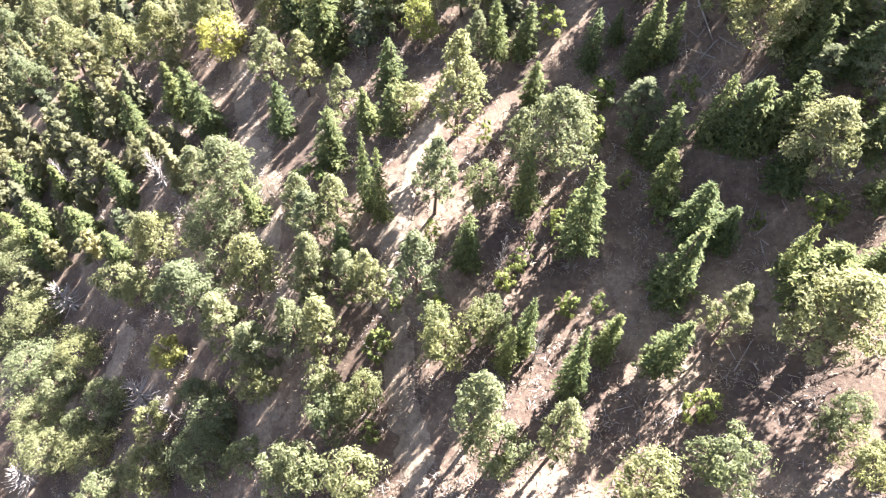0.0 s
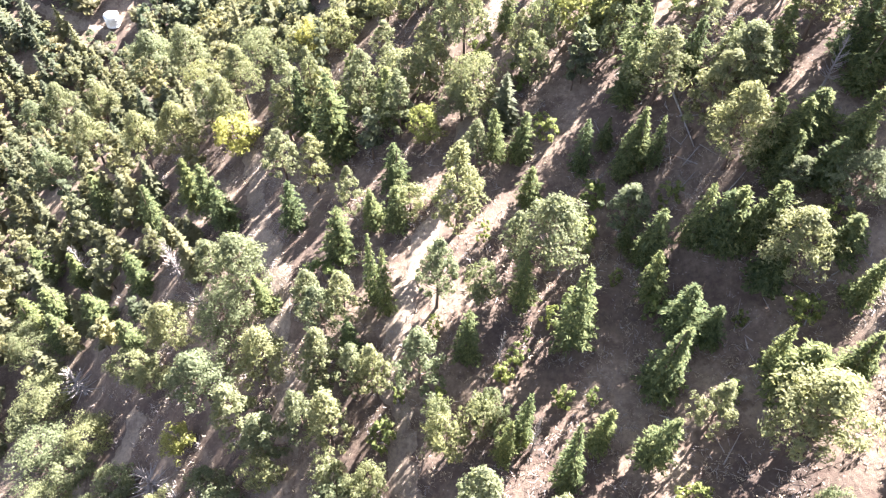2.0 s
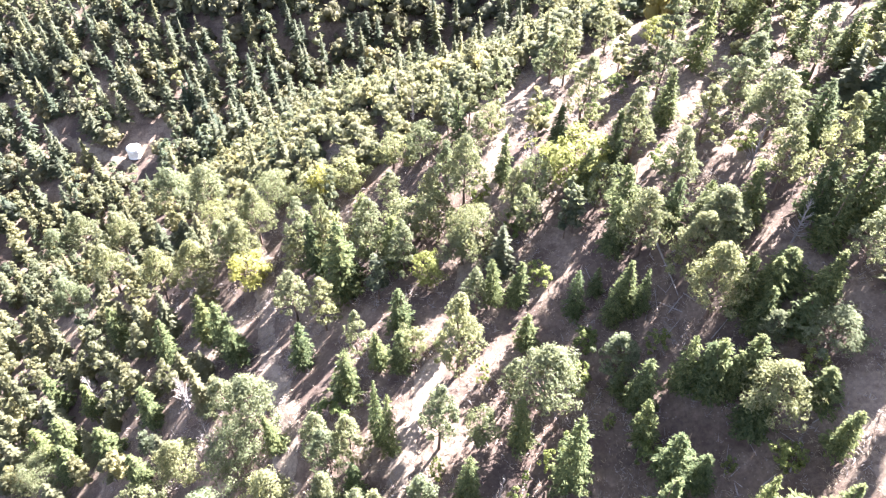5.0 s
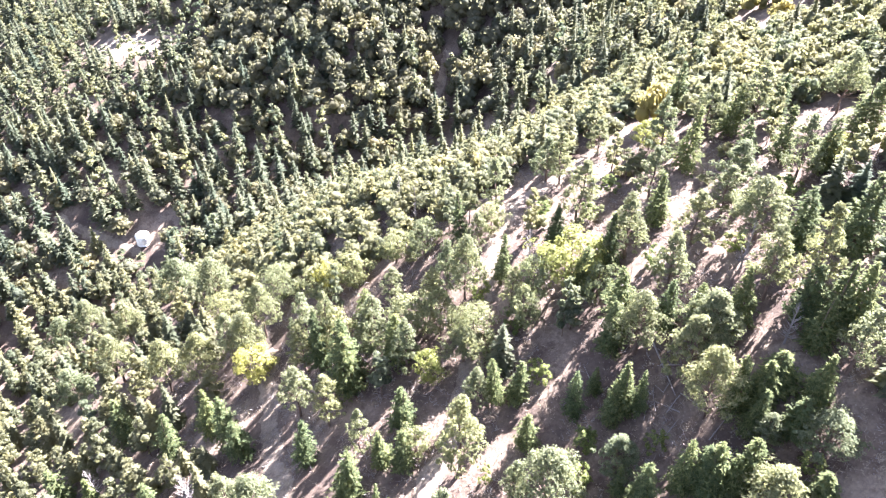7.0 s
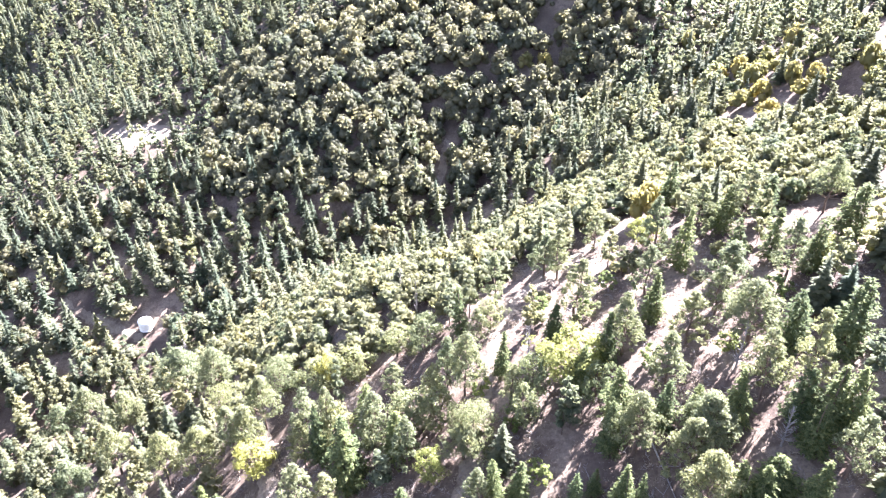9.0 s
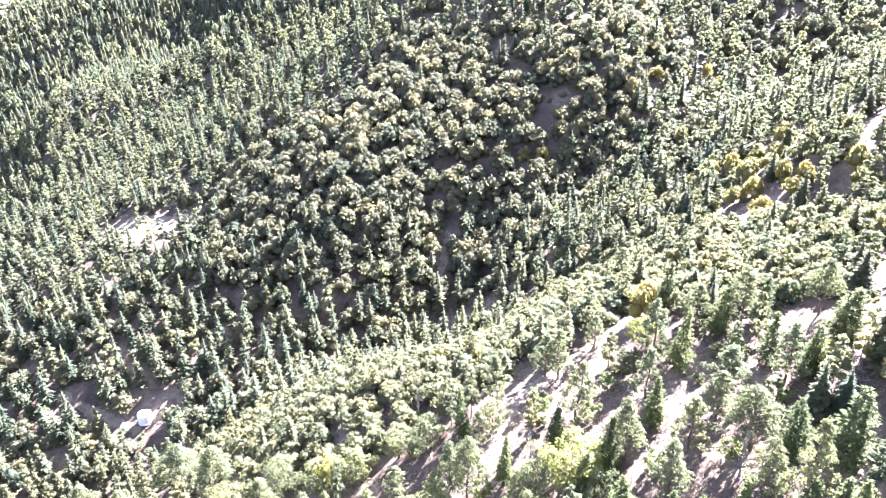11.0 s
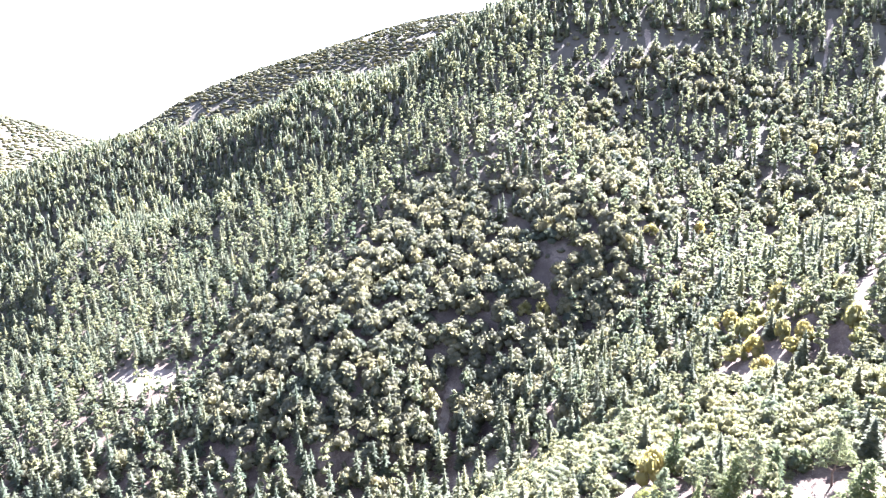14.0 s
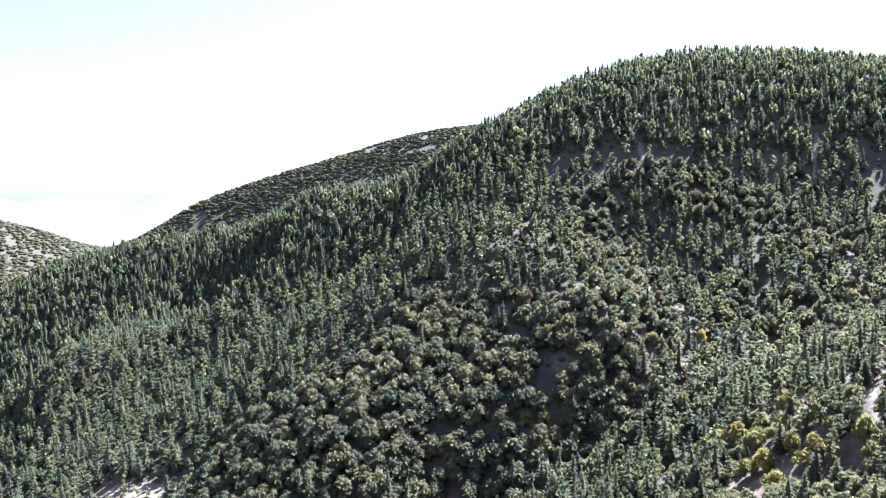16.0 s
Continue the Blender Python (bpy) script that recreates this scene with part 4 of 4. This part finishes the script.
wood("right_conifers", spread(wood_rng, (-100, 440, 300, 640), 8.6, lambda x, y: ((x > 60 and y > 300) or y > 425) and not (inside(x, y, OAK_EDGE) and patch(x, y, 12, 5) < 0.22) and not (right_oak(x, y) and patch(x, y, 20, 5) < 0.15)), LOW_CONIFER + LOW_PINE * 2, ((8, 23), (6.5, 11.0)), HAZED_CONIFER_LEAF, "tall conifers scattered over the steep hillside", "conifer wood", 11)
wood("upper_conifers", spread(wood_rng, (-640, 620, 640, 1000), 8.2, lambda x, y: x > -0.62 * y - 60 and x < 0.72 * y and y < 860 + 0.1 * abs(x)), FAR_CONIFER * 2 + FAR_ROUND, ((9, 20), (8.0, 12.5)), HAZED_CONIFER_LEAF, "conifers covering the hill up to its crest", "conifer wood", 12, False)
wood("distant_conifers", spread(wood_rng, (-1080, 330, 1040, 1580), 9.6, lambda x, y: x > -0.75 * y and height(x, y) > -75 and patch(x, y, 40, 6) > -0.36), DISTANT_TREE, ((2, 6), (10, 18)), HAZED_OAK_LEAF, "hazy wooded ridge beyond the hill", "distant wood", 13, False)
wood("slope_brush", spread(wood_rng, (-300, 400, 300, 650), 12.0, lambda x, y: across(x, y) and patch(x, y, 40, 12) > -0.35), LOW_BRUSH, ((1.8, 4.0), (3.5, 6.5)), HAZED_OAK_LEAF, "low olive brush covering the hillside between the trees", "brush", 15, False)
wood("upper_brush", spread(wood_rng, (-560, 620, 640, 960), 12.5, lambda x, y: x > -0.62 * y - 60 and x < 0.72 * y and patch(x, y, 40, 12) > -0.4), DISTANT_TREE, ((1.8, 4.2), (6, 11)), HAZED_OAK_LEAF, "low olive brush under the hill's upper trees", "brush", 18, False)
wood("autumn_oaks", np.array(AUTUMN, float), LOW_OAK, ((7, 11.5), (7.0, 10.5)), AUTUMN_LEAF, "oaks turned yellow and orange at the head of the gully", "oak wood", 14, False)


# ---- water tank in the ravine ----
def water_tank(x, y, r=3.1, h=4.7):
    z = float(height(x, y)) - 0.2
    mat, nodes, links, out = material("pale_tank_paint")
    coord = nodes.new("ShaderNodeTexCoord").outputs["Object"]
    col = ramp(nodes, [(0.35, (0.62, 0.60, 0.55)), (0.6, (0.76, 0.75, 0.71))])
    links.new(noise_node(nodes, links, coord, 0.9, 6), col.inputs[0])
    shader = nodes.new("ShaderNodeBsdfPrincipled")
    shader.inputs["Roughness"].default_value = 0.5
    links.new(col.outputs[0], shader.inputs["Base Color"])
    links.new(shader.outputs[0], out.inputs[0])
    tank = tagged(new("water_tank"), "white round steel water tank among the trees", "water tank")
    tank.matrix_world = pose(x, y, z)
    new("shell", mesh_of("shell", *limb([(0, 0, 0, r * 1.02), (0, 0, 0.15, r * 1.02), (0, 0, 0.16, r), (0, 0, h * 0.33, r), (0, 0, h * 0.335, r * 1.008), (0, 0, h * 0.35, r), (0, 0, h * 0.66, r), (0, 0, h * 0.665, r * 1.008), (0, 0, h * 0.68, r), (0, 0, h, r)], 32), mat, True)).parent = tank
    new("roof", mesh_of("roof", *limb([(0, 0, h - 0.1, r * 1.03), (0, 0, h + 0.02, r * 1.03), (0, 0, h + 0.6, r * 0.15), (0, 0, h + 0.65, 0.02)], 32), mat, True)).parent = tank
    new("hatch", mesh_of("hatch", *limb([(r * 0.6, 0, h + 0.1, 0.4), (r * 0.6, 0, h + 0.45, 0.4), (r * 0.6, 0, h + 0.5, 0.02)], 12), mat, True)).parent = tank


water_tank(-137.3, 262.7)


# ---- fallen logs and brush ----
def fallen_log(x, y, length, radius, turn, seed):
    rng = np.random.default_rng(seed)
    dx, dy = math.cos(turn), math.sin(turn)
    rings = []
    for u in np.linspace(0, 1, 6):
        px, py = x + dx * length * u, y + dy * length * u
        rings.append((px, py, float(height(px, py)) + radius * 0.7 + 0.15, radius * (1 - 0.6 * u)))
    tagged(new("fallen_log", mesh_of("fallen_log", *limb(rings, 7), DEAD, True)), "bleached fallen log lying on the slope", "log", group="fallen logs")


fallen_log(41.1, 95.1, 11.6, 0.22, math.atan2(-11.5, 1.5), 77)
log_rng = np.random.default_rng(3)
for x, y, n in ((41.5, 82, 9), (45, 90, 6), (50, 56, 9), (47, 52, 7), (53, 60, 5), (28, 96, 3), (33, 44, 4), (-37, 84, 3), (26, 30, 4), (40, 33, 3), (62, 98, 4), (70, 112, 4)):
    for k in range(n):
        fallen_log(x + log_rng.normal(0, 2.2), y + log_rng.normal(0, 3.0), log_rng.uniform(1.2, 5), log_rng.uniform(0.06, 0.14), log_rng.normal(1.0, 0.7), int(log_rng.integers(1e6)))


# ---- dry grass tufts and twigs on the near ground ----
def tufts(name, area, number, mat, size, label, seed):
    rng = np.random.default_rng(seed)
    x, y = rng.uniform(area[0], area[1], number), rng.uniform(area[2], area[3], number)
    keep = np.array([patch(a, b, 9, 6) + 0.35 * rng.normal() > 0.05 for a, b in zip(x, y)])
    x, y = np.repeat(x[keep], 6), np.repeat(y[keep], 6)
    n = len(x)
    x, y = x + rng.normal(0, 0.35, n), y + rng.normal(0, 0.35, n)
    foot = np.stack([x, y, height(x, y) + 0.25], 1)
    lean = rng.normal(0, 1, (n, 3))
    lean[:, 2] = np.abs(lean[:, 2]) * 0.5 + 0.1
    lean *= (size * rng.uniform(0.4, 1.2, n) / np.linalg.norm(lean, axis=1))[:, None]
    side = np.cross(lean, rng.normal(0, 1, (n, 3)))
    side *= (0.06 / np.linalg.norm(side, axis=1))[:, None]
    verts = np.stack([foot - side, foot + side, foot + lean], 1).reshape(-1, 3)
    tagged(new(name, mesh_of(name, verts, faces_of(verts), mat)), label, "ground litter", kind="stuff")


tufts("dry_grass", (-80, 90, 12, 170), 16000, bark("dry_grass_straw", (0.16, 0.125, 0.085), (0.30, 0.25, 0.18), 0.6), 0.75, "tufts of dry straw-coloured grass on the slope", 31)
tufts("twigs", (-80, 90, 12, 170), 9000, DEAD, 1.3, "scattered grey twigs and small broken branches", 32)
